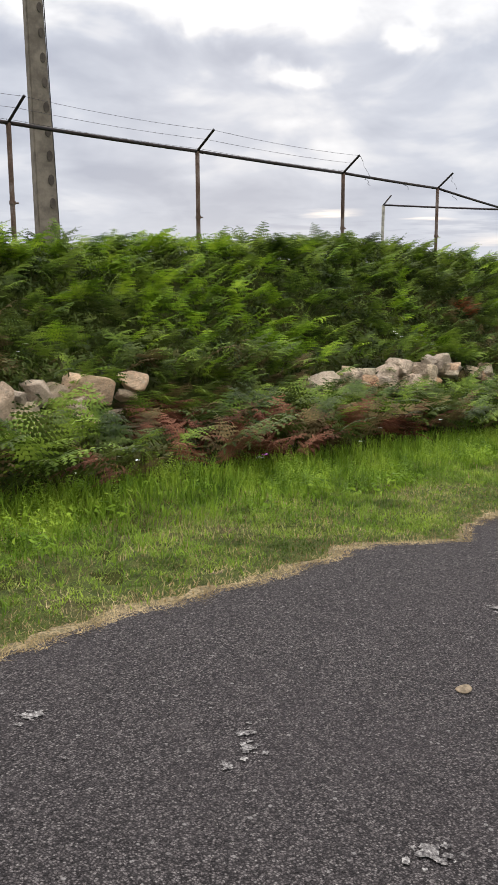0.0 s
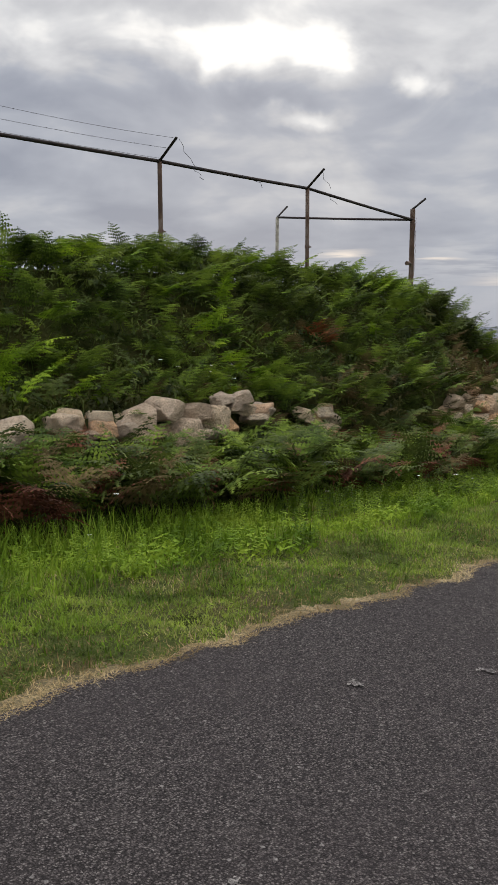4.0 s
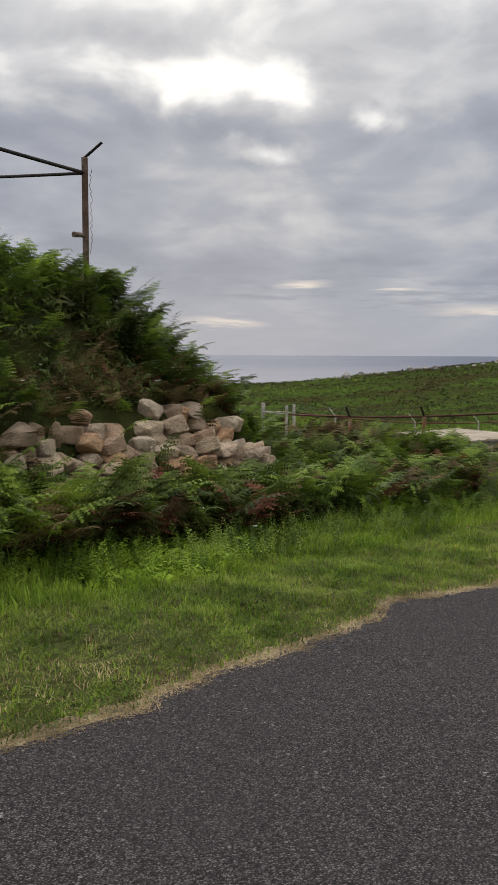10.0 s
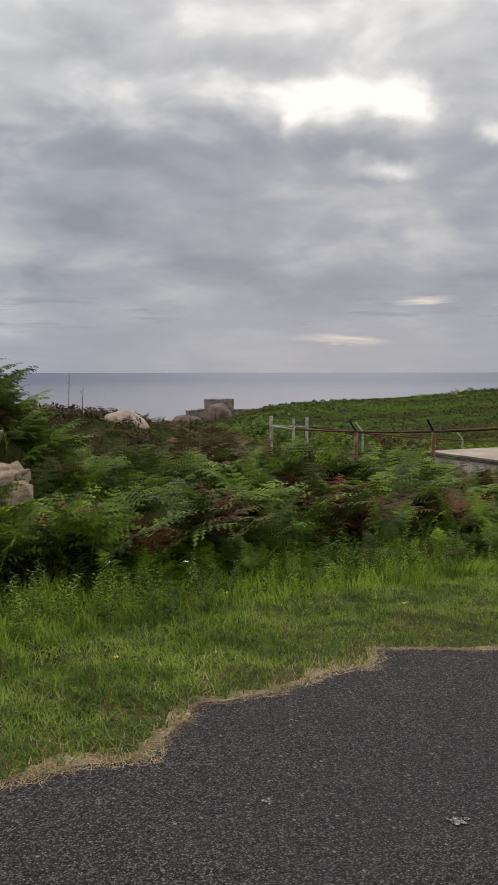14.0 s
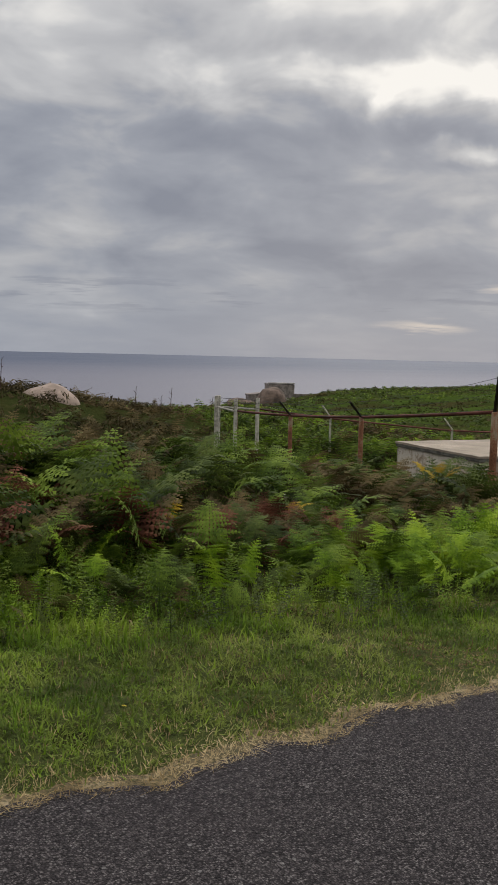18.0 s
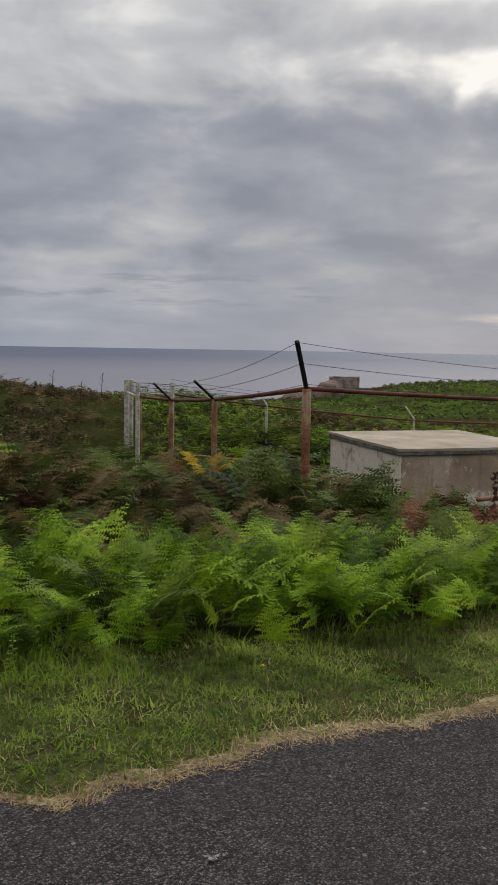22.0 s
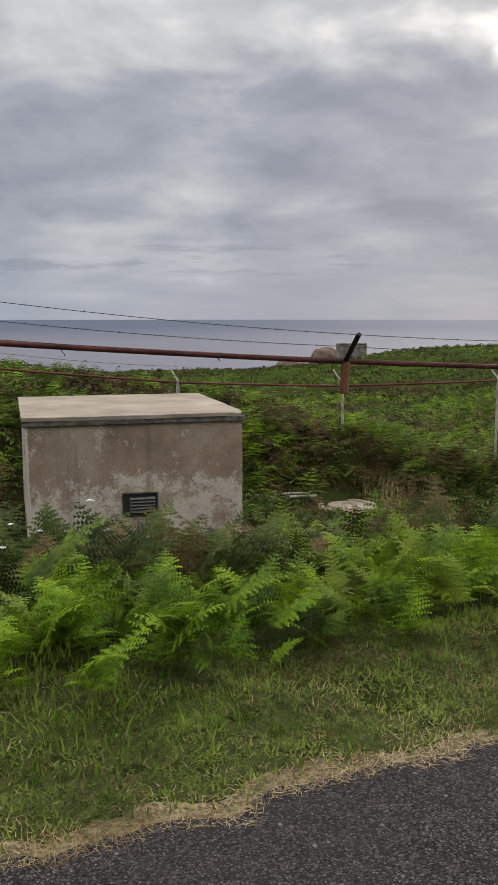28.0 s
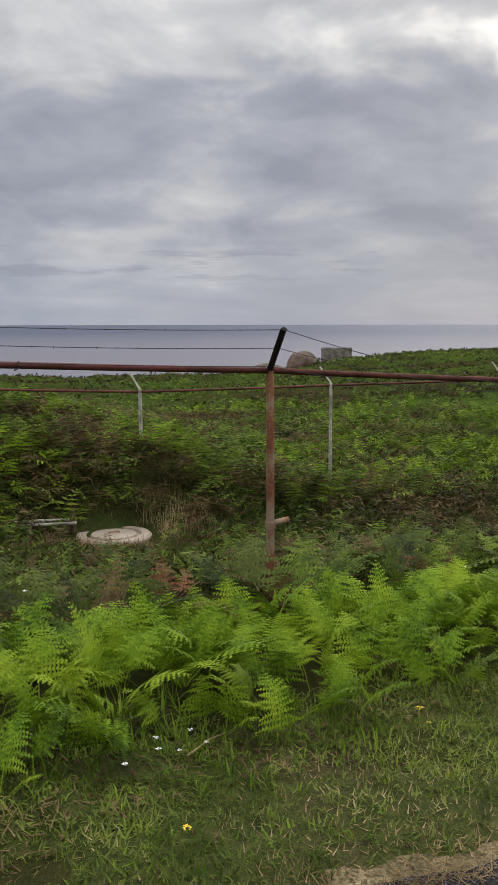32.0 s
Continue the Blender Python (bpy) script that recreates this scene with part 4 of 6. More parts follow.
# small stones packed along the wall
for x0, x1, z0, n in ((4.3, 6.6, 0.50, 30), (9.6, 13.4, 0.36, 34), (13.6, 15.2, 0.12, 8)):
    for k in range(n):
        stone(wall, (rnd.uniform(x0, x1), 7.02 + rnd.uniform(-0.1, 0.12), z0 + rnd.uniform(-0.32, 0.16)), (rnd.uniform(0.14, 0.3), rnd.uniform(0.2, 0.35), rnd.uniform(0.1, 0.2)), (rnd.uniform(-20, 20), rnd.uniform(-20, 20), rnd.uniform(0, 180)), k)
# stones that show between the ferns farther back: along, height, width, tall
for x, z, wd, ht, k in ((4.65, 0.66, 0.42, 0.42, 2), (4.95, 0.42, 0.5, 0.5, 1), (4.55, 0.25, 0.6, 0.42, 4), (5.2, 0.72, 0.36, 0.26, 7), (5.75, 0.70, 0.62, 0.34, 1), (6.35, 0.74, 0.34, 0.26, 5),
                        (9.75, 0.40, 0.55, 0.42, 2), (10.35, 0.47, 0.42, 0.30, 3), (10.85, 0.40, 0.36, 0.30, 8), (11.3, 0.38, 0.62, 0.46, 2), (11.75, 0.52, 0.45, 0.30, 9), (12.2, 0.44, 0.34, 0.26, 0),
                        (12.45, 0.30, 0.36, 0.50, 1), (12.0, 0.16, 0.55, 0.52, 0), (12.85, 0.50, 0.34, 0.26, 6), (13.25, 0.40, 0.36, 0.2, 4), (14.2, 0.28, 0.26, 0.22, 5), (14.35, 0.05, 0.24, 0.26, 3), (9.5, 0.10, 0.4, 0.3, 6)):
    stone(wall, (x, 7.05 + rnd.uniform(-0.05, 0.05), z - 0.05), (wd * 0.78, 0.42, ht * 0.85), (rnd.uniform(-8, 8), rnd.uniform(-8, 8), rnd.uniform(-15, 15)), k)


def boulder(name, p, size, seed, mat, label):
    bm = bmesh.new()
    bmesh.ops.create_icosphere(bm, subdivisions=3, radius=0.5)
    for v in bm.verts:
        v.co *= 1 + 0.22 * noise.noise(v.co * 2.2 + Vector((seed, 0, 0))) + 0.06 * noise.noise(v.co * 7)
        v.co = Vector((v.co.x * size[0], v.co.y * size[1], v.co.z * size[2]))
    ob = part(name, bm, mat, None, "", True)
    ob.location = p
    return tagged(ob, label, "boulder")


boulder("boulder", (32.5, 20.2, -1.06), (1.5, 1.2, 1.15), 3, M_BOULDER, "rounded pinkish granite boulder on the heath")
boulder("boulder", (32.35, 19.3, -1.62), (1.0, 0.8, 0.7), 9, M_BOULDER, "smaller rounded granite boulder beside a larger one")
boulder("boulder", (33.35, 19.0, -1.85), (0.65, 0.5, 0.4), 14, M_BOULDER, "small flat pinkish rock in the fern")
boulder("boulder", (33.5, 20.1, -1.5), (0.9, 0.5, 0.3), 17, M_BOULDER, "low pale rock ledge in the heath")
boulder("boulder", (36.2, 19.2, -2.0), (0.8, 0.55, 0.42), 23, M_BOULDER, "low pale boulder behind the gate posts")

# ---- old battery building on the cliff and rocks round it
bunk = thing("bunker", "old grey stone coastal battery building with flat roof", "bunker")
BUNK = Vector((142.0, 139.0, -9.0))
bunk.matrix_world = Matrix.Translation(BUNK) @ pose(0, 0, 0, 0, 0, -28)
part("block", slab_bm((5.3, 4.4, 6.0), Matrix.Translation((0, 0, 0.25)), 0.08), M_BUNKER, bunk)
part("roof", slab_bm((5.4, 4.5, 0.3), Matrix.Translation((0, 0, 3.36)) @ pose(0, 0, 0, -3, 0, 0), 0.05), M_BUNKER_TOP, bunk, "pale weathered flat roof")
part("annex", slab_bm((3.4, 3.4, 4.0), Matrix.Translation((-4.9, 0.4, -0.9)), 0.08), M_BUNKER, bunk)
part("annex_roof", slab_bm((3.6, 3.6, 0.25), Matrix.Translation((-4.95, 0.4, 1.2)) @ pose(0, 0, 0, 0, -6, 0), 0.05), M_BUNKER, bunk)
part("parapet", slab_bm((9.0, 0.8, 3.0), Matrix.Translation((7.5, 0.0, -0.2)), 0.06), M_BUNKER, bunk)


def crag(name, p, size, seed, mat, label):
    ob = boulder(name, p, size, seed, mat, label)
    ob["category"] = "rock"
    return ob


crag("rock_outcrop", (109.8, 103.4, -7.0), (4.8, 4.6, 4.6), 5, M_DARK_ROCK, "dark dome of rock beside the battery")
crag("rock_outcrop", (106.0, 106.6, -8.1), (5.6, 4.8, 3.4), 8, M_DARK_ROCK, "low dark rock hump near the cliff edge")
rnd = random.Random(17)
for k in range(34):
    a, r = radians(rnd.uniform(22.5, 36.5)), rnd.uniform(150, 192)
    x, y = 28 + r * math.cos(a), r * math.sin(a)
    s = rnd.uniform(0.35, 1.15)
    ob = new("far_rock", DARK_ROCKS[k % 6])
    ob.matrix_world = pose(x, y, float(ground_z(x, y)) + 0.25 * s, rnd.uniform(-20, 20), rnd.uniform(-20, 20), rnd.uniform(0, 180)) @ Matrix.Diagonal((s * 1.5, s * 1.3, s * 1.1, 1))
    tagged(ob, "grey granite rock on the far heath", "rock", "rocks on the far heath")


# ---- plants
def bracken(detail, seed, first=(4, 18), arch=(35, 85)):
    """One bracken frond of unit length from its foot, as verts and triangles: bare stalk, then a broad triangular blade of toothed side leaves."""
    r = np.random.RandomState(seed)
    n = 40
    s = np.linspace(0, 1, n)
    th = np.radians(r.uniform(*first)) + np.radians(r.uniform(*arch)) * s ** r.uniform(1.0, 1.9)
    px = np.concatenate([[0], np.cumsum(np.sin(th[:-1]) / n)])
    pz = np.concatenate([[0], np.cumsum(np.cos(th[:-1]) / n)])
    sway = r.uniform(-0.10, 0.10)
    V, F = [], []

    def quad(a, b, c, d):
        i = len(V)
        V.extend((a, b, c, d))
        F.extend(((i, i + 1, i + 2), (i, i + 2, i + 3)))

    def at(q):
        p = np.array([np.interp(q, s, px), sway * q * q, np.interp(q, s, pz)])
        t = np.interp(q, s, th)
        return p, np.array([np.sin(t), 0.0, np.cos(t)])
    up = np.array([0, 0, 1.0])
    segs = (3, 3, 5)[detail]
    for k in range(segs):
        (a, _), (b, _) = at(k / segs), at((k + 1) / segs)
        wd = 0.006 * (1 - 0.7 * k / segs)
        o = np.array([0, wd, 0])
        quad(a - o, a + o, b + o * 0.8, b - o * 0.8)
    start = r.uniform(0.30, 0.46)
    pairs = (8, 11, 13)[detail]
    for k in range(pairs):
        f = k / (pairs - 1)
        q = start + (1 - start) * (f ** 0.9) * 0.985
        p, d = at(q)
        long = (0.30 * (1 - f) ** 0.8 + 0.03) * (0.85 if k == 0 else 1.0)
        nrm = np.array([-d[2], 0, d[0]])
        for sd in (-1, 1):
            out = np.array([0, sd * 1.0, 0]) + d * (0.22 + 0.5 * f) + nrm * r.uniform(-0.12, 0.30)
            out /= np.linalg.norm(out)
            L = long * r.uniform(0.78, 1.12)
            droop = r.uniform(0.10, 0.45)
            across = np.cross(out, nrm)
            across /= np.linalg.norm(across)

            def pin(u):
                return p + out * (L * u) - up * (droop * L * u * u)
            if detail == 0:
                wd = across * L * 0.12
                quad(pin(0), pin(0.36) + wd, pin(1), pin(0.36) - wd)
                continue
            m = max(2, int(24 * L + 1.2)) if detail == 2 else max(2, int(18 * L + 1.3))
            for j in range(m):
                u0, u1 = j / m, (j + 1) / m
                c0, c1 = pin(u0), pin(u1)
                ln = L * 0.22 * (1 - u0) ** 0.75 + 0.005
                fw = (c1 - c0) / (np.linalg.norm(c1 - c0) + 1e-9)
                for e in (-1, 1):
                    o = across * e + fw * 0.5 - nrm * r.uniform(-0.05, 0.30)
                    o /= np.linalg.norm(o)
                    i = len(V)
                    V.extend((c0 - (c1 - c0) * 0.05, c0 + (c1 - c0) * 0.4 + o * ln, c0 + (c1 - c0) * 0.95))
                    F.append((i, i + 1, i + 2))
    return np.array(V), np.array(F)


def sprig(seed, leaves=14, tall=1.0, leaf=0.16, slim=0.35, bare=0.15):
    """An upright leafy weed of unit height."""
    r = np.random.RandomState(seed)
    V, F = [], []
    lean = r.uniform(-0.18, 0.18, 2)
    for k in range(leaves):
        h = bare + (1 - bare) * (k + r.rand()) / leaves
        a = k * 2.4 + r.uniform(-0.4, 0.4)
        o = np.array([math.cos(a), math.sin(a), r.uniform(0.1, 0.7)])
        o /= np.linalg.norm(o)
        sd = np.array([-math.sin(a), math.cos(a), 0])
        c = np.array([lean[0] * h, lean[1] * h, h * tall])
        L = leaf * (1.15 - 0.6 * h)
        i = len(V)
        V += [c, c + o * L * 0.5 + sd * L * slim, c + o * L - np.array([0, 0, L * 0.25]), c + o * L * 0.5 - sd * L * slim]
        F.append((i, i + 1, i + 2, i + 3))
    i = len(V)
    V += [np.array([-0.008, 0, 0]), np.array([0.008, 0, 0]), np.array([lean[0] + 0.004, lean[1], tall]), np.array([lean[0] - 0.004, lean[1], tall])]
    F.append((i, i + 1, i + 2, i + 3))
    return np.array(V), np.array(F)


def tuft(seed, blades=16, slim=0.03, spread=0.55):
    """A spiky round tuft of unit size."""
    r = np.random.RandomState(seed)
    V, F = [], []
    for _ in range(blades):
        a, e = r.uniform(0, math.tau), r.uniform(0.25, 1.5)
        o = np.array([math.cos(a) * math.cos(e), math.sin(a) * math.cos(e), math.sin(e)])
        sd = np.array([-math.sin(a), math.cos(a), 0])
        b = np.array([r.uniform(-spread, spread) * 0.5, r.uniform(-spread, spread) * 0.5, r.uniform(0, 0.35)])
        L = r.uniform(0.35, 0.75)
        i = len(V)
        V += [b, b + o * L * 0.55 + sd * slim, b + o * L, b + o * L * 0.55 - sd * slim]
        F.append((i, i + 1, i + 2, i + 3))
    return np.array(V), np.array(F)


def clump(seed, leaves=16, size=0.2):
    """A low mound of loose leaves of about unit width."""
    r = np.random.RandomState(seed)
    V, F = [], []
    for _ in range(leaves):
        o = r.normal(0, 1, 3)
        o[2] = abs(o[2])
        o /= np.linalg.norm(o)
        c = o * np.array([0.5, 0.5, 0.42]) * r.uniform(0.55, 1.0)
        u = r.normal(0, 1, 3)
        u -= o * (u @ o) * 0.7
        u /= np.linalg.norm(u)
        v = np.cross(o, u) * 0.45
        s = size * r.uniform(0.6, 1.3)
        i = len(V)
        V += [c - u * s + v * s * 0.6, c + u * s * 1.2, c - u * s * 0.4 - v * s]
        F.append((i, i + 1, i + 2))
    return np.array(V), np.array(F)


def spread_out(name, shapes, x, y, size, mat, label, category, lift=0.0, tilt=None, lean=(0, 0), z=None, seed=1, face=None):
    """Sets copies of the shapes down on the land and joins them. face: how far they stray from facing the road."""
    r = np.random.RandomState(seed)
    n = len(x)
    if n == 0:
        return None
    if z is None:
        z = ground_z(x, y)
    rot = r.uniform(0, math.tau, n) if face is None else -math.pi / 2 + r.normal(0, face, n)
    which = r.randint(0, len(shapes), n)
    if shapes is MID:
        shapes = MID + LO
        which = np.where((y > 10.2) & (x > 24), len(MID) + which % len(LO), which)
    lx = r.normal(0, 0.12, n) + lean[0] if tilt is None else r.normal(0, tilt, n) + lean[0]
    ly = r.normal(0, 0.12, n) + lean[1] if tilt is None else r.normal(0, tilt, n) + lean[1]
    VV, FF, base = [], [], 0
    for k, (v, f) in enumerate(shapes):
        i = np.nonzero(which == k)[0]
        if not len(i):
            continue
        c, s = np.cos(rot[i])[:, None], np.sin(rot[i])[:, None]
        S = size[i][:, None]
        X = (v[None, :, 0] * c - v[None, :, 1] * s) * S
        Y = (v[None, :, 0] * s + v[None, :, 1] * c) * S
        Z = v[None, :, 2] * S
        X, Y = X + Z * lx[i][:, None], Y + Z * ly[i][:, None]
        co = np.stack([X + x[i][:, None], Y + y[i][:, None], Z + z[i][:, None] + lift], -1).reshape(-1, 3)
        fa = (f[None] + (np.arange(len(i)) * len(v))[:, None, None] + base).reshape(-1, f.shape[1])
        VV.append(co)
        FF.append(fa)
        base += len(co)
    ob = raw_mesh(name, np.concatenate(VV), np.concatenate(FF), mat)
    return tagged(ob, label, category, kind="stuff")


def blades(name, x, y, tall, wide, mat, label, seed, lean=0.5, lift=0.0, bent=False):
    """Grass blades, each a bent strip of two pieces."""
    r = np.random.RandomState(seed)
    n = len(x)
    z = np.where(y < road_edge(x) + 0.3, np.maximum(ground_z(x, y), road_z(x, y)), ground_z(x, y)) - 0.005 + lift
    a = r.uniform(0, math.tau, n)
    sd = np.stack([-np.sin(a), np.cos(a), 0 * a], -1) * (wide * r.uniform(0.6, 1.3, n))[:, None] * 0.5
    k = np.abs(r.normal(0, lean, n))
    o = np.stack([np.cos(a) * k, np.sin(a) * k, np.ones(n)], -1)
    o /= np.linalg.norm(o, axis=1)[:, None]
    h = (tall * r.uniform(0.6, 1.25, n))[:, None]
    b = np.stack([x, y, z], -1)
    m = b + o * h * 0.55
    o2 = o + np.stack([np.cos(a), np.sin(a), -0.3 * np.ones(n)], -1) * (0.25 + k[:, None] * 0.5)
    t = m + o2 / np.linalg.norm(o2, axis=1)[:, None] * h * 0.5
    if not bent:
        V = np.stack([b - sd, b + sd, t], 1).reshape(-1, 3)
        return tagged(raw_mesh(name, V, np.arange(len(V)).reshape(-1, 3), mat), label, "grass", kind="stuff")
    V = np.stack([b - sd, b + sd, m + sd * 0.8, m - sd * 0.8, t], 1).reshape(-1, 3)
    i = (np.arange(n) * 5)[:, None]
    F = np.concatenate([i + np.array([[0, 1, 2]]), i + np.array([[0, 2, 3]]), i + np.array([[3, 2, 4]])], 1).reshape(-1, 3)
    return tagged(raw_mesh(name, V, F, mat), label, "grass", kind="stuff")


def grass_clumps(name, x, y, per, tall, wide, mat, label, seed, loose=0.022, lift=0.0):
    """Small clumps of curved blades that splay outwards from each foot."""
    r = np.random.RandomState(seed)
    x, y, tall = np.repeat(x, per), np.repeat(y, per), np.repeat(tall, per)
    n = len(x)
    a = r.uniform(0, math.tau, n)
    out = np.stack([np.cos(a), np.sin(a), 0 * a], -1)
    q = np.abs(r.normal(0, loose, n))
    x, y = x + out[:, 0] * q, y + out[:, 1] * q
    z = np.where(y < road_edge(x) + 0.3, np.maximum(ground_z(x, y), road_z(x, y)), ground_z(x, y)) - 0.005 + lift
    sd = np.stack([-out[:, 1], out[:, 0], 0 * a], -1) * (wide * r.uniform(0.6, 1.3, n))[:, None] * 0.5
    h = (tall * r.uniform(0.55, 1.25, n))[:, None]
    k = r.uniform(0.15, 1.1, n)[:, None]
    b = np.stack([x, y, z], -1)
    up = np.array([0, 0, 1.0])
    m = b + (out * k + up) * h * 0.52 / np.sqrt(1 + k * k)
    t = m + (out * (k + 0.7) + up * r.uniform(-0.35, 0.7, n)[:, None]) * h * 0.42
    V = np.stack([b - sd, b + sd, m + sd * 0.85, m - sd * 0.85, t], 1).reshape(-1, 3)
    i = (np.arange(n) * 5)[:, None]
    F = np.concatenate([i + np.array([[0, 1, 2]]), i + np.array([[0, 2, 3]]), i + np.array([[3, 2, 4]])], 1).reshape(-1, 3)
    return tagged(raw_mesh(name, V, F, mat), label, "grass", kind="stuff")


R = np.random.RandomState(77)


def area(x0, x1, y0, y1, per):
    n = int((x1 - x0) * (y1 - y0) * per)
    return R.uniform(x0, x1, n), R.uniform(y0, y1, n)


def keep(mask, *arrays):
    return [v[mask] for v in arrays]


HI = [bracken(2, k, (4, 26), (30, 78)) for k in range(14)]
MID = [bracken(1, 20 + k, (8, 34), (34, 84)) for k in range(14)]
LO = [bracken(0, 40 + k, (15, 45), (45, 85)) for k in range(8)]
SHRUB = [sprig(160 + k, 64, 1.0, 0.34, 0.10, 0.1) for k in range(5)]
SPRIGS = [sprig(60 + k, 26, 1.0, 0.19, 0.20) for k in range(6)]
TUFTS = [tuft(80 + k) for k in range(6)]
LEAVES = [clump(90 + k, 16, 0.11) for k in range(6)]
WEEDS = [clump(120 + k, 34, 0.085) for k in range(6)]
GORSE = [clump(110 + k, 32, 0.10) for k in range(5)]


def fern_line(x):
    return np.interp(x, [-8, 18, 22, 24, 27, 30, 34, 40, 46], [5.2, 4.9, 4.65, 4.25, 3.75, 3.25, 2.95, 2.75, 2.85])


def clear_of_hut(x, y):
    dx, dy = x - 40.08, y - 12.68
    c, s = math.cos(radians(-16.2)), math.sin(radians(-16.2))
    u, v = dx * c + dy * s, -dx * s + dy * c
    open_front = (np.abs(u) < 2.1) & (v < -1.5) & (v > -2.9)
    return ~((np.abs(u) < 1.75) & (np.abs(v) < 1.85)) & (np.hypot(x - 44.75, y - 12.75) > 0.85), open_front


# mown verge
x, y = area(0, 45, 1.7, 5.6, 330)
e, f = road_edge(x), fern_line(x)
x, y, e, f = keep((y > e + 0.05) & (y < f + 0.25), x, y, e, f)
worn = fnoise(x, y, 0.9, 51)
x, y, e, worn = keep(R.rand(len(x)) < np.where(worn > 0.58, 0.6, 1.0) * ss(0.0, 0.25, y - e), x, y, e, worn)
kind = fnoise(x, y, 1.6, 50) + R.normal(0, 0.13, len(x)) + 0.10 * ss(23, 20, x)
tall = (0.034 + 0.04 * vnoise(x, y, 1.9, 52) ** 2 + 0.03 * (x < 22) * ss(0.3, 1.0, y - e)) * R.uniform(0.7, 1.3, len(x))
grass_clumps("verge_clumps", *keep((kind > 0.31) & (kind <= 0.63), x, y), 6, keep((kind > 0.31) & (kind <= 0.63), tall)[0], 0.0045, M_GRASS, "rough green grass clumps on the verge", 31, lift=0.012)
grass_clumps("lush_verge_clumps", *keep(kind > 0.63, x, y), 6, keep(kind > 0.63, tall * 1.15)[0], 0.005, M_GRASS_LUSH, "fresh green grass clumps on the verge", 32, lift=0.012)
grass_clumps("dry_verge_clumps", *keep(kind <= 0.31, x, y), 6, keep(kind <= 0.31, tall)[0], 0.0032, M_LITTER, "dry grass clumps on the verge", 33, lift=0.012)
x, y = area(0, 45, 1.7, 5.6, 2500)
e, f = road_edge(x), fern_line(x)
ok = (y > e + 0.02) & (y < f + 0.25)
x, y, e, f = keep(ok, x, y, e, f)
bare = fnoise(x, y, 0.9, 51)
dry = 0.10 + 0.55 * np.exp(-(y - e) / 0.17) + 0.45 * ss(0.56, 0.64, bare)
is_dry = R.rand(len(x)) < dry
litter = fnoise(x, y, 0.8, 59) + 0.25 * np.exp(-((y - f + 0.1) / 0.22) ** 2) * (x > 22) > 0.64
thin = R.rand(len(x)) < np.where(bare > 0.60, 0.75, 1.0) * np.where(litter, 0.3, 1.0)
g = ~is_dry & thin
lush = g & (R.rand(len(x)) < np.where(x < 23, 0.3, 0.1))
tall = 0.030 + 0.008 * ss(0.1, 1.0, y - e) + 0.022 * vnoise(x, y, 2.3, 52) ** 2 + 0.010 * (x < 22) * ss(0.3, 1.0, y - e)
blades("verge_grass", *keep(g & ~lush, x, y, tall), 0.0085, M_GRASS, "short mown green verge grass", 1, 1.0, 0.020)
blades("lush_verge_grass", *keep(lush, x, y, tall * 1.1), 0.0095, M_GRASS_LUSH, "fresh bright green verge grass", 2, 1.0, 0.020)
blades("dry_verge_grass", *keep(is_dry & thin, x, y, tall * 0.9), 0.006, M_STRAW, "dry straw coloured grass along the asphalt", 3, 1.1, 0.016)
x, y = area(20, 45, 1.8, 5.0, 650)
f = fern_line(x)
ok = (y > road_edge(x) + 0.2) & (y < f + 0.2) & (fnoise(x, y, 0.8, 59) + 0.25 * np.exp(-((y - f + 0.1) / 0.22) ** 2) > 0.60)
x, y = keep(ok, x, y)
blades("fern_litter", x, y, 0.06 + 0 * x, 0.007, M_LITTER, "brown dead fern litter on the turf", 95, 5.0, 0.030)
x, y = R.normal(13.25, 0.2, 260), R.normal(3.6, 0.09, 260)
blades("dead_weed_patch", x, y, 0.09 + 0 * x, 0.009, M_FERN_RED, "flattened patch of dead red weeds on the grass", 94, 3.0, 0.04)
x, y = area(0, 45, 1.9, 5.5, 160)
ok = (y > road_edge(x) + 0.15) & (y < fern_line(x) + 0.2) & (fnoise(x, y, 1.1, 53) > 0.37)
x, y = keep(ok, x, y)
spread_out("turf_leaves", LEAVES, x, y, R.uniform(0.05, 0.11, len(x)), M_GRASS, "clover and plantain leaves in the turf", "weeds", lift=0.015, seed=96)
x = R.uniform(0, 45, 40000)
y = road_edge(x) + R.exponential(0.07, len(x)) * (0.3 + 1.3 * fnoise(x, 0, 1.0, 44)) - 0.05
blades("straw_litter", x, y, R.choice([0.03, 0.055, 0.10], len(x), p=[0.62, 0.35, 0.03]), 0.0027, M_STRAW, "loose dry straw at the edge of the asphalt", 4, 5.0, 0.020)

# taller grass and leafy weeds at the foot of the bank
x, y = area(0, 25, 3.9, 6.3, 620)
ok = (y > 4.35 - 0.4 * fnoise(x, 0, 0.7, 55) - 0.2 * ss(17, 20, x)) & (y < 5.5)
x, y = keep(ok, x, y)
blades("tall_grass", x, y, 0.08 + 0.10 * vnoise(x, y, 0.8, 56) + 0.10 * ss(15, 10, x) * ss(4.5, 4.9, y), 0.010, M_GRASS_LUSH, "tall fresh grass at the foot of the bank", 5, 0.5, 0.0, True)
x, y = area(0, 26, 4.0, 5.6, 85)
x, y = keep(y > 4.0 + 0.25 * ss(10, 16, x) + 0.3 * (fnoise(x, 3, 0.9, 65) - 0.4), x, y)
x, y = keep((fnoise(x, y, 0.5, 57) > 0.42 + 0.06 * ss(18, 23, x)), x, y)
some = R.rand(len(x)) < 0.5
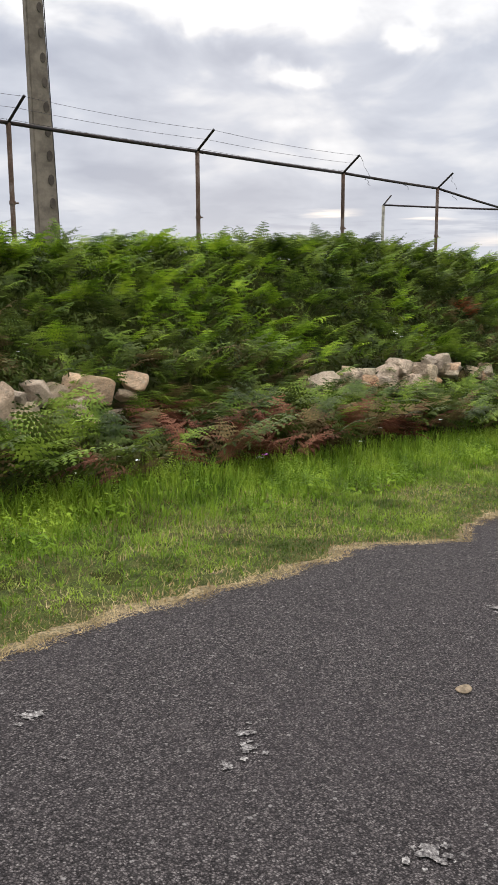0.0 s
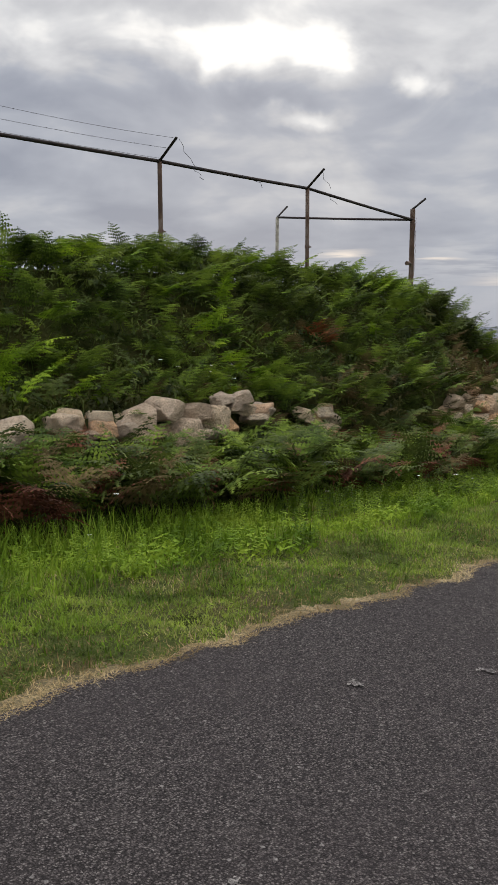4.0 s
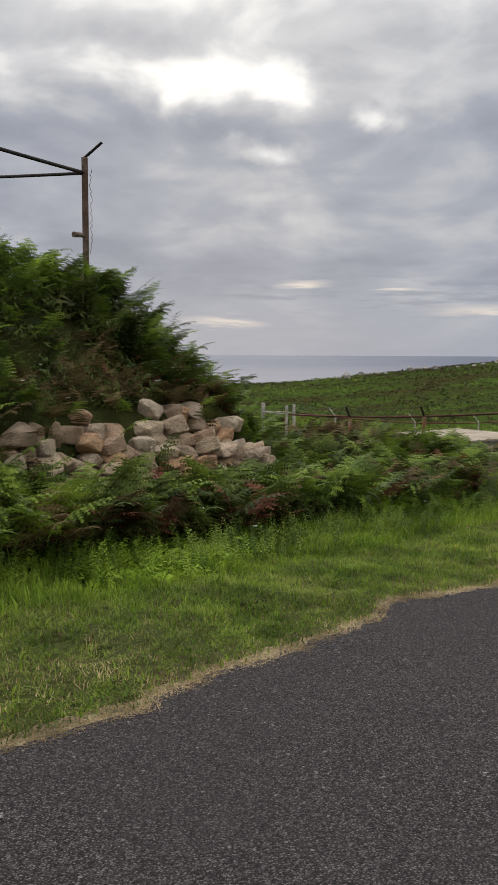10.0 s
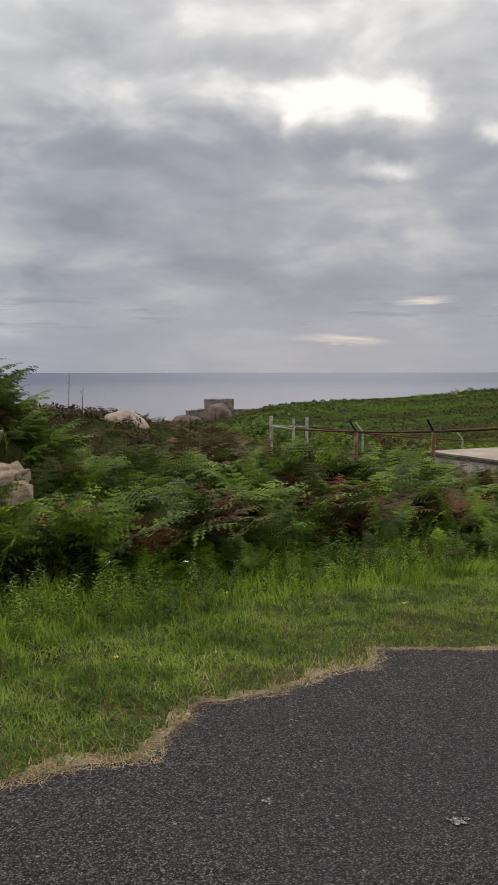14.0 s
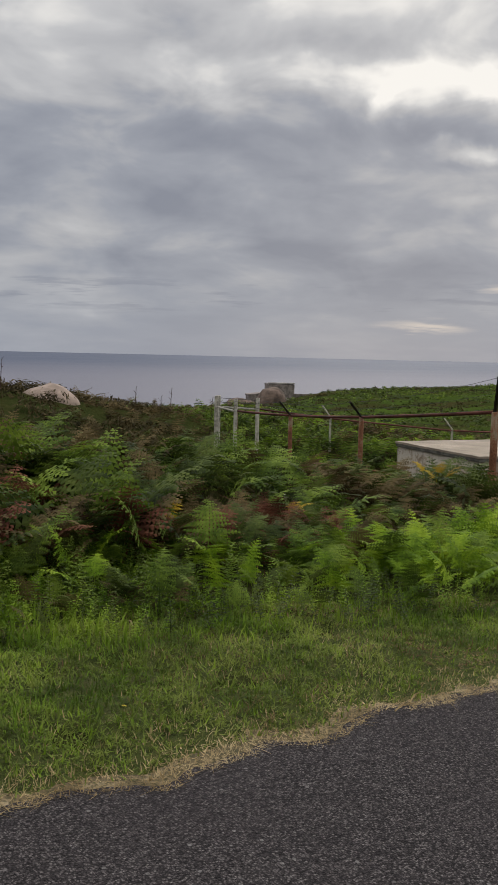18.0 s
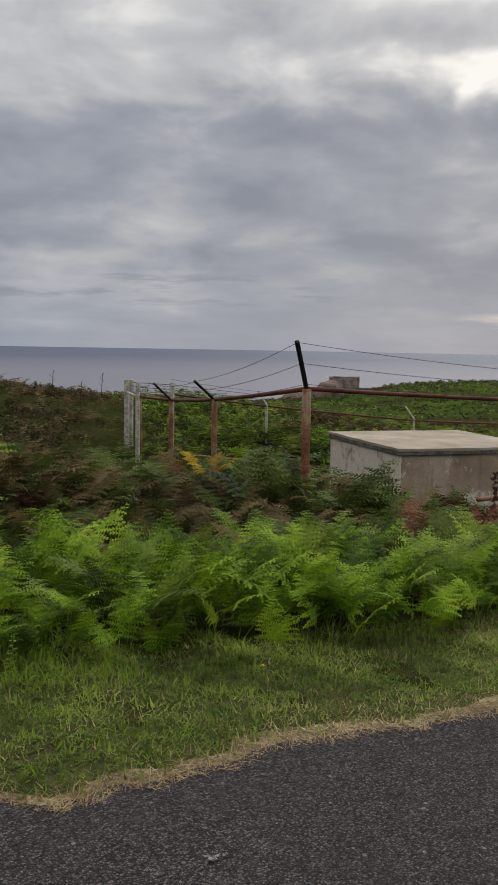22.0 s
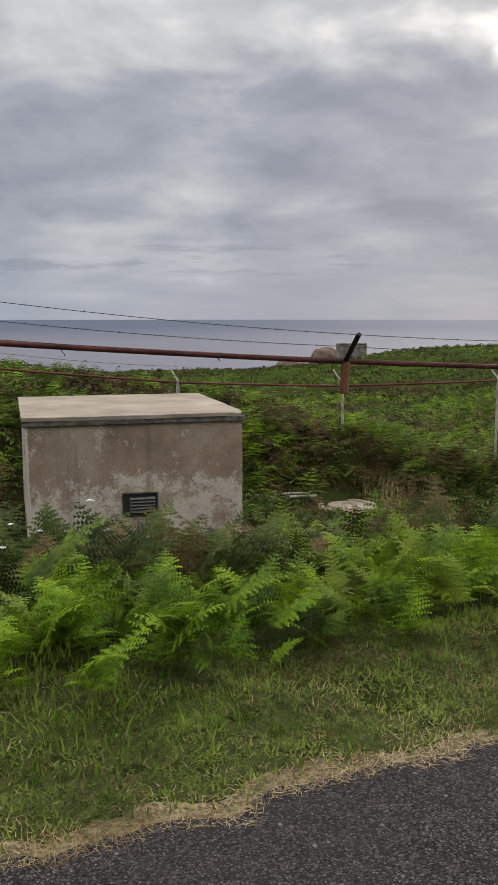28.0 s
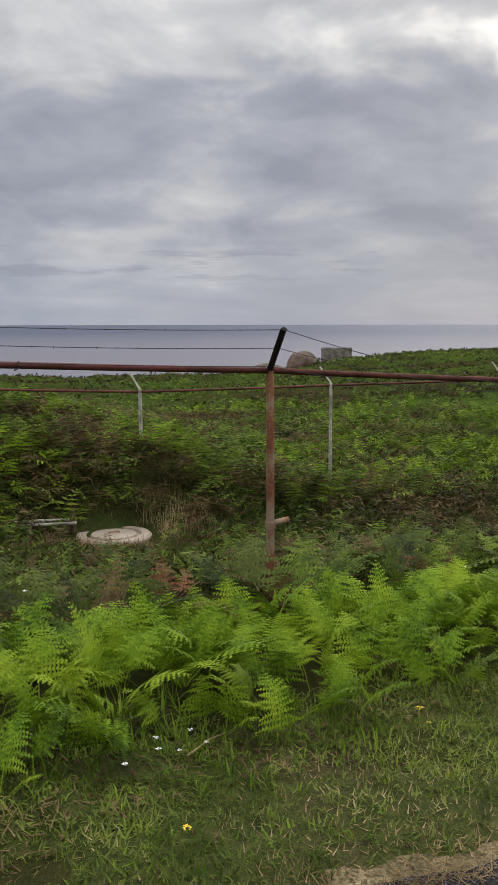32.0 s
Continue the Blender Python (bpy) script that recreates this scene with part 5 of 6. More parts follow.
spread_out("weed_mounds", WEEDS, *keep(~some, x, y), R.uniform(0.22, 0.42, len(x))[~some] * (1 - 0.3 * ss(17, 22, x[~some])), M_WEED, "bushy mounds of fresh green weeds below the bank", "weeds", tilt=0.3, seed=35)
x, y = keep(some, x, y)
spread_out("leafy_weeds", SPRIGS, x, y, (0.12 + 0.16 * R.rand(len(x))) * (1 - 0.4 * ss(17, 22, x)), M_WEED, "bright green leafy weeds at the foot of the bank", "weeds", seed=6)
x, y = area(11, 26, 4.1, 5.5, 40)
x, y = keep(y > 4.55 - 0.35 * ss(16, 19, x) + 0.3 * (fnoise(x, y, 0.7, 64) - 0.5), x, y)
spread_out("bank_foot_dark_weeds", SPRIGS, x, y, R.uniform(0.14, 0.34, len(x)), M_FERN, "leafy green weeds in front of the bank bracken", "weeds", tilt=0.3, seed=99)
x, y = area(22, 46, 2.4, 6.0, 40)
x, y = keep((y > fern_line(x) - 0.45) & (y < fern_line(x) + 0.6) & (fnoise(x, y, 0.6, 58) > 0.46 - 0.1 * ss(30, 27, x)), x, y)
blades("fern_edge_grass", np.repeat(x, 14) + R.normal(0, 0.07, len(x) * 14), np.repeat(y, 14) + R.normal(0, 0.07, len(x) * 14), 0.11 + 0 * np.repeat(x, 14), 0.008, M_GRASS_LUSH, "long grass tufts under the bracken", 7, 0.7, 0.0, True)
x, y = area(21, 31, 3.2, 6.8, 60)
ok = (y > fern_line(x) - 0.55 + 0.5 * fnoise(x, y, 0.8, 54)) & (y < fern_line(x) + 1.5) & (R.rand(len(x)) < ss(29.5, 27, x))
x, y = keep(ok, x, y)
mixed = fnoise(x, y, 0.7, 57) + R.normal(0, 0.08, len(x))
size = R.uniform(0.08, 0.26, len(x))
spread_out("roadside_weeds", SPRIGS, *keep(mixed > 0.48, x, y, size), M_WEED, "leafy green weeds in front of the bracken", "weeds", seed=97)
spread_out("roadside_dark_weeds", SPRIGS, *keep(mixed <= 0.48, x, y, size * 1.1), M_FERN_DARK, "dark leafy weeds in front of the bracken", "weeds", seed=98)

# ferns, brambles and dead fronds under the wall
x, y = area(0, 26, 5.2, 7.0, 36)
ok = (y > fern_line(x) + 0.15 * fnoise(x, y, 1.0, 60)) & ~((x > 4.0) & (x < 6.2) & (y > 5.9) & (R.rand(len(x)) < 0.8)) & ~((x > 18.2) & (x < 22.2) & (y > 6.6) & (R.rand(len(x)) < 0.55))
x, y = keep(ok, x, y)
kind = fnoise(x, y, 0.8, 61) + R.normal(0, 0.12, len(x))
size = R.uniform(0.55, 1.0, len(x)) * (0.55 + 1.05 * fnoise(x, y, 0.9, 62))
size = np.minimum(size * 1.06, 0.98)
TOROAD = (0.0, -0.14)
spread_out("wall_foot_bracken", MID, *keep(kind > 0.55, x, y, size), M_FERN, "green bracken below the stone wall", "bracken", lean=TOROAD, seed=8)
spread_out("wall_foot_dark_bracken", MID, *keep((kind > 0.41) & (kind <= 0.55), x, y, size), M_FERN_DARK, "dark green bracken below the stone wall", "bracken", lean=TOROAD, seed=9)
spread_out("wall_foot_dead_bracken", MID, *keep(kind < 0.32, x, y, size * 0.8), M_FERN_RED, "dead red brown bracken below the stone wall", "bracken", lean=TOROAD, seed=10)
spread_out("wall_foot_brown_bracken", MID, *keep((kind >= 0.32) & (kind <= 0.41), x, y, size * 0.85), M_FERN_BROWN, "withering brown bracken below the stone wall", "bracken", lean=TOROAD, seed=11)
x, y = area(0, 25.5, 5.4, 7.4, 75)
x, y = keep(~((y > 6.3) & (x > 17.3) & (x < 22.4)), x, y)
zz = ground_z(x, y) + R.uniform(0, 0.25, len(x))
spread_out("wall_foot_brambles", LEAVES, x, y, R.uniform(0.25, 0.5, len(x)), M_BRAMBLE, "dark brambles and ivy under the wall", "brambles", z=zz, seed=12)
# growth on the steep face where the wall has gone
x, y = area(0, 25, 6.75, 7.45, 50)
hole = ((x > 18.6) & (x < 22.4)) | ((x > 9.2) & (x < 13.6)) | ((x > 4.2) & (x < 6.7))
x, y = keep(~hole | (R.rand(len(x)) < 0.12), x, y)
kind = R.rand(len(x))
size = R.uniform(0.35, 0.7, len(x))
spread_out("wall_face_bracken", MID, *keep(kind > 0.55, x, y, size), M_FERN, "green bracken hanging over the broken wall", "bracken", lean=(0, -0.55), seed=85)
spread_out("wall_face_dark_bracken", MID, *keep((kind > 0.2) & (kind <= 0.55), x, y, size), M_FERN_DARK, "dark bracken hanging over the broken wall", "bracken", lean=(0, -0.55), seed=86)
spread_out("wall_face_brown_bracken", MID, *keep(kind <= 0.2, x, y, size), M_FERN_BROWN, "brown bracken hanging over the broken wall", "bracken", lean=(0, -0.55), seed=87)

# bracken over the bank
x, y = area(-3, 25.2, 7.15, 10.6, 30)
ok = (x < 22.6 - 0.10 * np.abs(y - 8)) & ((x > 2) | (R.rand(len(x)) < 0.4)) & ~((y < 7.45) & (x > 18.2) & (x < 22.4) & (R.rand(len(x)) < 0.5)) & ~((y < 7.45) & (x > 9.3) & (x < 13.6) & (R.rand(len(x)) < 0.7))
x, y = keep(ok, x, y)
kind = fnoise(x, y, 0.5, 63) + R.normal(0, 0.10, len(x)) + 0.10 * ss(7.4, 9.2, y) - 0.05 * ss(16, 22, x)
size = R.uniform(0.5, 0.9, len(x))
size *= np.where(y > 9.4, 0.95, 0.82) * (1 - 0.25 * ss(22, 25, x))
# brighter leaf colour stands for light on the bank, most towards low x
lit_tint = kind + 0.09 * ss(14, 6, x) > 0.68
spread_out("bank_bright_bracken", MID, *keep(lit_tint, x, y, size), M_FERN_BRIGHT, "fresh green bracken on the bank", "bracken", lean=(0, -0.3), seed=92, face=1.7)
spread_out("bank_bracken", MID, *keep((kind > 0.43) & ~lit_tint, x, y, size), M_FERN, "thick green bracken covering the bank", "bracken", lean=(0, -0.25), seed=13, face=1.7)
spread_out("bank_dark_bracken", MID, *keep((kind > 0.36) & (kind <= 0.43), x, y, size), M_FERN_DARK, "dark green bracken covering the bank", "bracken", lean=(0, -0.2), seed=14, face=1.7)
low = (kind <= 0.36) & (y < 8.6)
spread_out("bank_brown_bracken", MID, *keep(low & (R.rand(len(x)) < 0.6), x, y, size * 0.8), M_FERN_BROWN, "brown withering bracken low on the bank", "bracken", lean=(0, -0.3), seed=15, face=1.7)
spread_out("bank_low_bracken", MID, *keep((kind <= 0.36) & (y >= 8.6), x, y, size * 0.9), M_FERN_DARK, "dark bracken among the rest on the bank", "bracken", lean=(0, -0.2), seed=16, face=1.7)
x, y = area(-2, 22.7, 7.2, 10.6, 62)
x, y = keep(~((y < 7.4) & (x > 18.4) & (x < 22.4)), x, y)
zz = ground_z(x, y) + R.uniform(0, 0.22, len(x))
spread_out("bank_brambles", LEAVES, x, y, R.uniform(0.25, 0.5, len(x)), M_FERN_DARK, "dark green undergrowth below the bracken on the bank", "brambles", z=zz, seed=17)
# a lone red frond patch, and dark twiggy shrubs at the end of the bank
x, y = R.normal(16.3, 0.08, 8), R.normal(8.45, 0.07, 8)
spread_out("red_bracken_clump", MID, x, y, R.uniform(0.4, 0.62, 8), M_FERN_RUST, "clump of dead red bracken on the bank", "bracken", lean=(0, -0.3), seed=18)
x, y = R.uniform(20.3, 22.3, 40), R.uniform(7.9, 9.8, 40)
spread_out("bank_end_bushes", SHRUB, x, y, R.uniform(0.3, 0.6, 40), M_FERN_DARK, "dark twiggy bushes at the end of the bank", "shrubs", tilt=0.4, seed=93)
x, y = R.uniform(20.3, 22.6, 30), R.uniform(7.9, 9.8, 30)
spread_out("bank_end_shrubs", GORSE, x, y, R.uniform(0.5, 0.9, 30), M_BRAMBLE, "dark spiky shrubs at the end of the bank", "shrubs", seed=19)
x, y = R.uniform(20.6, 22.7, 60), R.uniform(7.6, 9.6, 60)
spread_out("bank_end_bracken", MID, x, y, R.uniform(0.45, 0.8, 70), M_FERN_DARK, "dark bracken standing up at the end of the bank", "bracken", lean=(0.12, -0.1), seed=20)
x, y = R.normal(20.4, 1.4, 120), R.normal(7.7, 0.2, 120)
spread_out("bank_end_brown_bracken", MID, x, y, R.uniform(0.3, 0.55, 120), M_FERN_BROWN, "brown bracken above the tumbled stones", "bracken", lean=(0, -0.3), seed=91)
x, y = R.normal(21.2, 0.6, 50), R.normal(7.75, 0.22, 50)
spread_out("bank_end_dead_bracken", MID, x, y, R.uniform(0.3, 0.5, 50), M_FERN_RED, "reddish dead bracken above the tumbled stones", "bracken", lean=(0, -0.3), seed=21)

x, y = area(21.6, 24.4, 6.7, 10.4, 30)
kind = fnoise(x, y, 0.8, 42) + R.normal(0, 0.1, len(x))
size = R.uniform(0.4, 0.75, len(x))
spread_out("bank_corner_bracken", MID, *keep(kind > 0.5, x, y, size), M_FERN, "green bracken round the end of the bank", "bracken", lean=(0.15, -0.2), seed=43)
spread_out("bank_corner_dark_bracken", MID, *keep(kind <= 0.5, x, y, size), M_FERN_DARK, "dark bracken round the end of the bank", "bracken", lean=(0.15, -0.2), seed=44)

# tall front row of bracken beside the road
x, y = area(21.5, 48.5, 2.4, 6.6, 48)
f = fern_line(x)
gap = fnoise(x, y, 0.8, 66)
ok = (y > f - 0.30 + 0.5 * gap) & (y < f + 1.6) & (R.rand(len(x)) < 0.45 + 0.55 * ss(26, 29.5, x))
x, y, f, gap = keep(ok, x, y, f, gap)
kind = gap + R.normal(0, 0.10, len(x)) + 0.24 * ss(26, 31, x) - 0.18 + 0.05 * ss(35, 39, x)
lump = fnoise(x, y, 1.3, 69)
size = R.uniform(0.40, 0.74, len(x)) * (0.62 + 0.25 * ss(24, 31, x) - 0.20 * ss(31, 35, x)) * (0.7 + 0.3 * ss(-0.1, 0.5, y - f)) * (0.75 + 0.7 * lump)
spread_out("roadside_bracken", HI, *keep(kind > 0.47, x, y, size), M_FERN_BRIGHT, "fresh bright green bracken standing beside the road", "bracken", lean=(0, -0.12), tilt=0.2, seed=22)
spread_out("roadside_green_bracken", HI, *keep((kind > 0.28) & (kind <= 0.47), x, y, size), M_FERN, "mid green bracken beside the road", "bracken", lean=(0, -0.12), tilt=0.2, seed=23)
odd = kind <= 0.28
spread_out("roadside_dark_bracken", HI, *keep(odd & (R.rand(len(x)) < 0.6), x, y, size * 0.9), M_FERN_DARK, "dark green bracken beside the road", "bracken", seed=24)
spread_out("roadside_brown_bracken", MID, *keep(odd & (R.rand(len(x)) < 0.3), x, y, size * 0.7), M_FERN_BROWN, "brown withering bracken beside the road", "bracken", seed=25)
# young fronds low under the front row
x, y = area(27, 48.5, 2.4, 5.0, 18)
f = fern_line(x)
x, y = keep((y > f - 0.25) & (y < f + 0.9), x, y)
spread_out("young_bracken", HI, x, y, R.uniform(0.28, 0.5, len(x)), M_FERN_BRIGHT, "young bracken low under the front row", "bracken", tilt=0.3, seed=90)
# second, darker row behind it
x, y = area(23, 49.5, 4.2, 7.2, 25)
f = fern_line(x)
x, y, f = keep((y > f + 1.1) & (y < f + 2.3), x, y, f)
kind = R.rand(len(x)) + 0.3 * ss(32, 28, x)
size = R.uniform(0.5, 0.9, len(x)) * (0.65 + 0.35 * ss(28, 32, x))
spread_out("second_row_brown_bracken", HI, *keep(kind > 0.72, x, y, size), M_FERN_BROWN, "brown bracken behind the front row", "bracken", tilt=0.25, seed=89)
spread_out("second_row_dark_bracken", HI, *keep((kind > 0.3) & (kind <= 0.72), x, y, size), M_FERN_DARK, "dark bracken behind the front row", "bracken", tilt=0.25, seed=94)
spread_out("second_row_bracken", HI, *keep(kind <= 0.3, x, y, size), M_FERN, "green bracken behind the front row", "bracken", lean=(0, -0.1), tilt=0.2, seed=88)

# tangled growth round the fence
x, y = area(22, 53, 4.6, 14.5, 13.5)
ok, front = clear_of_hut(x, y)
ok &= (y > fern_line(x) + 1.5) & ~((x > 42.9) & (x < 45.4) & (y > 12.45) & (y < 13.6))
x, y, front = keep(ok, x, y, front)
kind = fnoise(x, y, 0.55, 67) + R.normal(0, 0.10, len(x)) + 0.06 * ss(41, 46, x) - 0.07 * ss(38, 34, x) - 0.16 * ss(37, 31, x) * ss(8, 10, y) - 0.12 * ss(34, 37, x) * ss(46, 43, x) * ss(5.2, 6, y) * ss(10.5, 9.5, y)
size = R.uniform(0.4, 0.75, len(x)) * np.where(front, 0.6, 1.0) * (0.80 + 0.35 * ss(38, 36, x) * ss(29, 33, x) + 0.22 * ss(41.5, 40, x) * ss(9.8, 9, y) * ss(36, 38, x)) * (1 - 0.25 * np.exp(-((x - 44.2) ** 2 + (y - 11.2) ** 2) / 1.5))
spread_out("field_bracken", MID, *keep(kind > 0.55, x, y, size), M_FERN, "green bracken round the rusty fence", "bracken", seed=26)
spread_out("field_dark_bracken", MID, *keep((kind > 0.44) & (kind <= 0.55), x, y, size), M_FERN_DARK, "dark bracken round the rusty fence", "bracken", seed=27)
spread_out("field_brown_bracken", MID, *keep((kind > 0.25) & (kind <= 0.44) & (R.rand(len(x)) < 0.85), x, y, size * 0.9), M_FERN_BROWN, "brown bracken round the rusty fence", "bracken", seed=28)
spread_out("field_red_bracken", MID, *keep((kind <= 0.25) & (R.rand(len(x)) < 0.6), x, y, size * 0.8), M_FERN_RED, "dead red bracken round the rusty fence", "bracken", seed=29)
x, y = area(22, 56, 5.2, 14.5, 9)
ok, front = clear_of_hut(x, y)
x, y = keep(ok & ~front & (y > fern_line(x) + 1.0) & (np.hypot(x - 44.5, y - 12.2) > 1.9), x, y)
zz = ground_z(x, y) + R.uniform(0, 0.2, len(x))
spread_out("field_brambles", LEAVES, x, y, R.uniform(0.3, 0.6, len(x)), M_BRAMBLE, "dark brambles round the rusty fence", "brambles", z=zz, seed=30)
x, y = area(22.5, 26.5, 4.9, 7.0, 14)
size = R.uniform(0.4, 0.8, len(x))
kind = R.rand(len(x))
spread_out("corner_bracken", HI, *keep(kind > 0.5, x, y, size), M_FERN, "green bracken below the end of the wall", "bracken", lean=(0, -0.2), seed=77)
spread_out("corner_dark_bracken", HI, *keep(kind <= 0.5, x, y, size), M_FERN_DARK, "dark bracken below the end of the wall", "bracken", lean=(0, -0.2), seed=78)
x, y = area(22.5, 33.5, 6.3, 9.6, 20)
kind = fnoise(x, y, 0.6, 68) + R.normal(0, 0.10, len(x))
size = R.uniform(0.45, 0.85, len(x))
spread_out("berm_dark_bracken", MID, *keep((kind > 0.40) & (kind <= 0.54), x, y, size), M_FERN_DARK, "dark tall bracken on the low berm", "bracken", lean=(0, -0.15), seed=74)
spread_out("berm_bracken", MID, *keep(kind > 0.54, x, y, size), M_FERN, "green bracken on the low berm", "bracken", lean=(0, -0.15), seed=75)
spread_out("berm_brown_bracken", MID, *keep(kind <= 0.40, x, y, size * 0.9), M_FERN_BROWN, "brown bracken on the low berm", "bracken", lean=(0, -0.15), seed=76)
# taller thicket between the corner post and the hut
x, y = R.uniform(32.2, 36.2, 70), R.uniform(7.0, 9.4, 70)
spread_out("fence_thicket", GORSE, x, y, R.uniform(0.6, 1.0, 70), M_BRAMBLE, "dark bramble thicket by the rusty fence", "brambles", seed=71)
x, y = R.uniform(32.0, 36.4, 170), R.uniform(6.6, 9.6, 170)
spread_out("thicket_bracken", MID, x, y, R.uniform(0.7, 1.15, 170), M_FERN_DARK, "dark tall bracken in the thicket", "bracken", seed=72)
x, y = R.uniform(33.0, 36.6, 90), R.uniform(6.2, 8.8, 90)
spread_out("thicket_dead_bracken", MID, x, y, R.uniform(0.5, 0.95, 90), M_FERN_BROWN, "brown dead bracken in the thicket", "bracken", seed=73)
# dead patches, golden fronds
for cx, cy, n, s in ((27.4, 5.6, 60, 0.55), (25.4, 5.7, 36, 0.4), (35.6, 5.9, 70, 0.6), (41.9, 5.2, 40, 0.4), (44.3, 6.0, 44, 0.7)):
    x, y = R.normal(cx, s, n), R.normal(cy, 0.28, n)
    spread_out("dead_bracken_patch", MID, x, y, R.uniform(0.35, 0.62, n), M_FERN_RED, "patch of dead red bracken in the green", "bracken", tilt=0.4, seed=31 + n)
for cx, cy, n, s, lift in ((31.6, 7.35, 7, 0.07, 0.45), (26.6, 5.9, 4, 0.10, 0.15), (28.2, 6.2, 3, 0.08, 0.15)):
    x, y = R.normal(cx, s, n), R.normal(cy, 0.10, n)
    spread_out("golden_bracken", MID, x, y, R.uniform(0.24, 0.36, n), M_FERN_GOLD, "yellow turning bracken fronds", "bracken", z=ground_z(x, y) + lift, seed=41 + n)
x, y = R.normal(33.75, 0.38, 70), R.normal(5.75, 0.25, 70)
spread_out("tall_dead_bracken", HI, x, y, R.uniform(0.65, 0.98, 70), M_FERN_RED, "tall dead red bracken beside the dock stalk", "bracken", tilt=0.2, seed=80)
x, y = R.normal(35.4, 0.8, 80), R.normal(6.0, 0.35, 80)
spread_out("tall_dark_bracken", HI, x, y, R.uniform(0.7, 1.0, 80), M_FERN_DARK, "tall dark bracken in front of the fence", "bracken", tilt=0.2, seed=70)
x, y = area(44.2, 46.4, 12.3, 13.6, 60)
x, y = keep((np.hypot(x - 44.75, y - 12.95) > 0.75) & ((x > 45.2) | (R.rand(len(x)) < 0.3)), x, y)
blades("dry_tall_grass", np.repeat(x, 6) + R.normal(0, 0.08, len(x) * 6), np.repeat(y, 6) + R.normal(0, 0.08, len(x) * 6), np.where(np.repeat(x, 6) > 45.2, 0.40, 0.12), 0.008, M_STRAW, "tall dry grass round the manhole", 46, 0.5, 0.0, True)

x, y = area(42.0, 47.0, 11.6, 15.4, 34)
x, y = keep(np.hypot(x - 44.66, y - 12.9) > 0.62, x, y)
blades("dead_grass_mat", np.repeat(x, 9) + R.normal(0, 0.10, len(x) * 9), np.repeat(y, 9) + R.normal(0, 0.10, len(x) * 9), 0.16 + 0 * np.repeat(x, 9), 0.009, M_LITTER, "brown flattened dead grass round the manhole", 36, 1.6, 0.02, True)
x, y = area(42.3, 46.6, 13.5, 15.2, 26)
spread_out("hollow_brown_bracken", MID, x, y, R.uniform(0.35, 0.65, len(x)), M_FERN_BROWN, "brown bracken in the hollow behind the manhole", "bracken", lean=(0, -0.35), seed=40)
# low carpet of undergrowth that closes the ground between the fronds
x, y = area(34.5, 58, 7.0, 27, 9)
ok, front = clear_of_hut(x, y)
x, y = keep(ok & ~front & (np.hypot(x - 44.6, y - 12.4) > 1.35) & (x > 33.5 + 0.28 * (y - 8)), x, y)
kind = fnoise(x, y, 0.3, 38) + R.normal(0, 0.09, len(x))
size = R.uniform(0.5, 0.95, len(x))
spread_out("carpet_green", WEEDS, *keep(kind > 0.52, x, y, size), M_FERN, "green undergrowth between the bracken", "undergrowth", tilt=0.2, seed=37)
spread_out("carpet_dark", WEEDS, *keep((kind > 0.42) & (kind <= 0.52), x, y, size), M_FERN_DARK, "dark undergrowth between the bracken", "undergrowth", tilt=0.2, seed=38)
spread_out("carpet_brown", WEEDS, *keep(kind <= 0.42, x, y, size), M_FERN_BROWN, "brown undergrowth between the bracken", "undergrowth", tilt=0.2, seed=39)

# brush on the step behind the manhole
x, y = area(37.5, 52, 10, 18, 30)
v = y - (16.97 - 0.297 * (x - 38.99))
ok, _ = clear_of_hut(x, y)
x, y = keep(ok & (v > -3.3) & (v < 0.6) & (y > 13.3 - 0.4 * (x > 46)) & (np.hypot(x - 44.75, y - 12.95) > 0.7), x, y)
kind = fnoise(x, y, 0.6, 79) + R.normal(0, 0.10, len(x))
size = R.uniform(0.5, 0.95, len(x))
spread_out("step_bright_bracken", MID, *keep(kind > 0.63, x, y, size), M_FERN_BRIGHT, "bright bracken on the step behind the manhole", "bracken", lean=(0, -0.4), seed=84)
spread_out("step_bracken", MID, *keep((kind > 0.46) & (kind <= 0.63), x, y, size), M_FERN, "green bracken on the step behind the manhole", "bracken", lean=(0, -0.4), seed=81)
spread_out("step_dark_bracken", MID, *keep((kind > 0.42) & (kind <= 0.46), x, y, size), M_FERN_DARK, "dark bracken on the step behind the manhole", "bracken", lean=(0, -0.4), seed=82)
kind += 0.05
spread_out("step_brown_bracken", MID, *keep(kind <= 0.42, x, y, size), M_FERN_BROWN, "brown bracken on the step behind the manhole", "bracken", lean=(0, -0.4), seed=83)

# middle distance: bracken and heath to the back fence and the ridge
x, y = area(26, 62, 12.5, 31, 11)
ok, _ = clear_of_hut(x, y)
x, y = keep(ok & (y > 13.9) & (np.hypot(x - 32.6, y - 19.7) > 0.5) & (R.rand(len(x)) < np.where(y < 22, 1.0, 0.6)), x, y)
kind = fnoise(x, y, 0.35, 71) + R.normal(0, 0.07, len(x)) - 0.42 * ss(42, 35, x) * ss(15, 17.5, y) * ss(0, 3, 2 + 0.6 * (y - 15) - (x - 34)) - 0.10 * np.exp(-((x - 49) / 4.5) ** 2 - ((y - 18) / 4) ** 2)
size = R.uniform(0.42, 0.75, len(x))
spread_out("back_bracken", LO, *keep(kind > 0.56, x, y, size), M_FERN_BRIGHT, "sunlit green bracken towards the sea", "bracken", seed=47)
spread_out("back_green_bracken", LO, *keep((kind > 0.41) & (kind <= 0.56), x, y, size), M_FERN, "green bracken towards the sea", "bracken", seed=48)
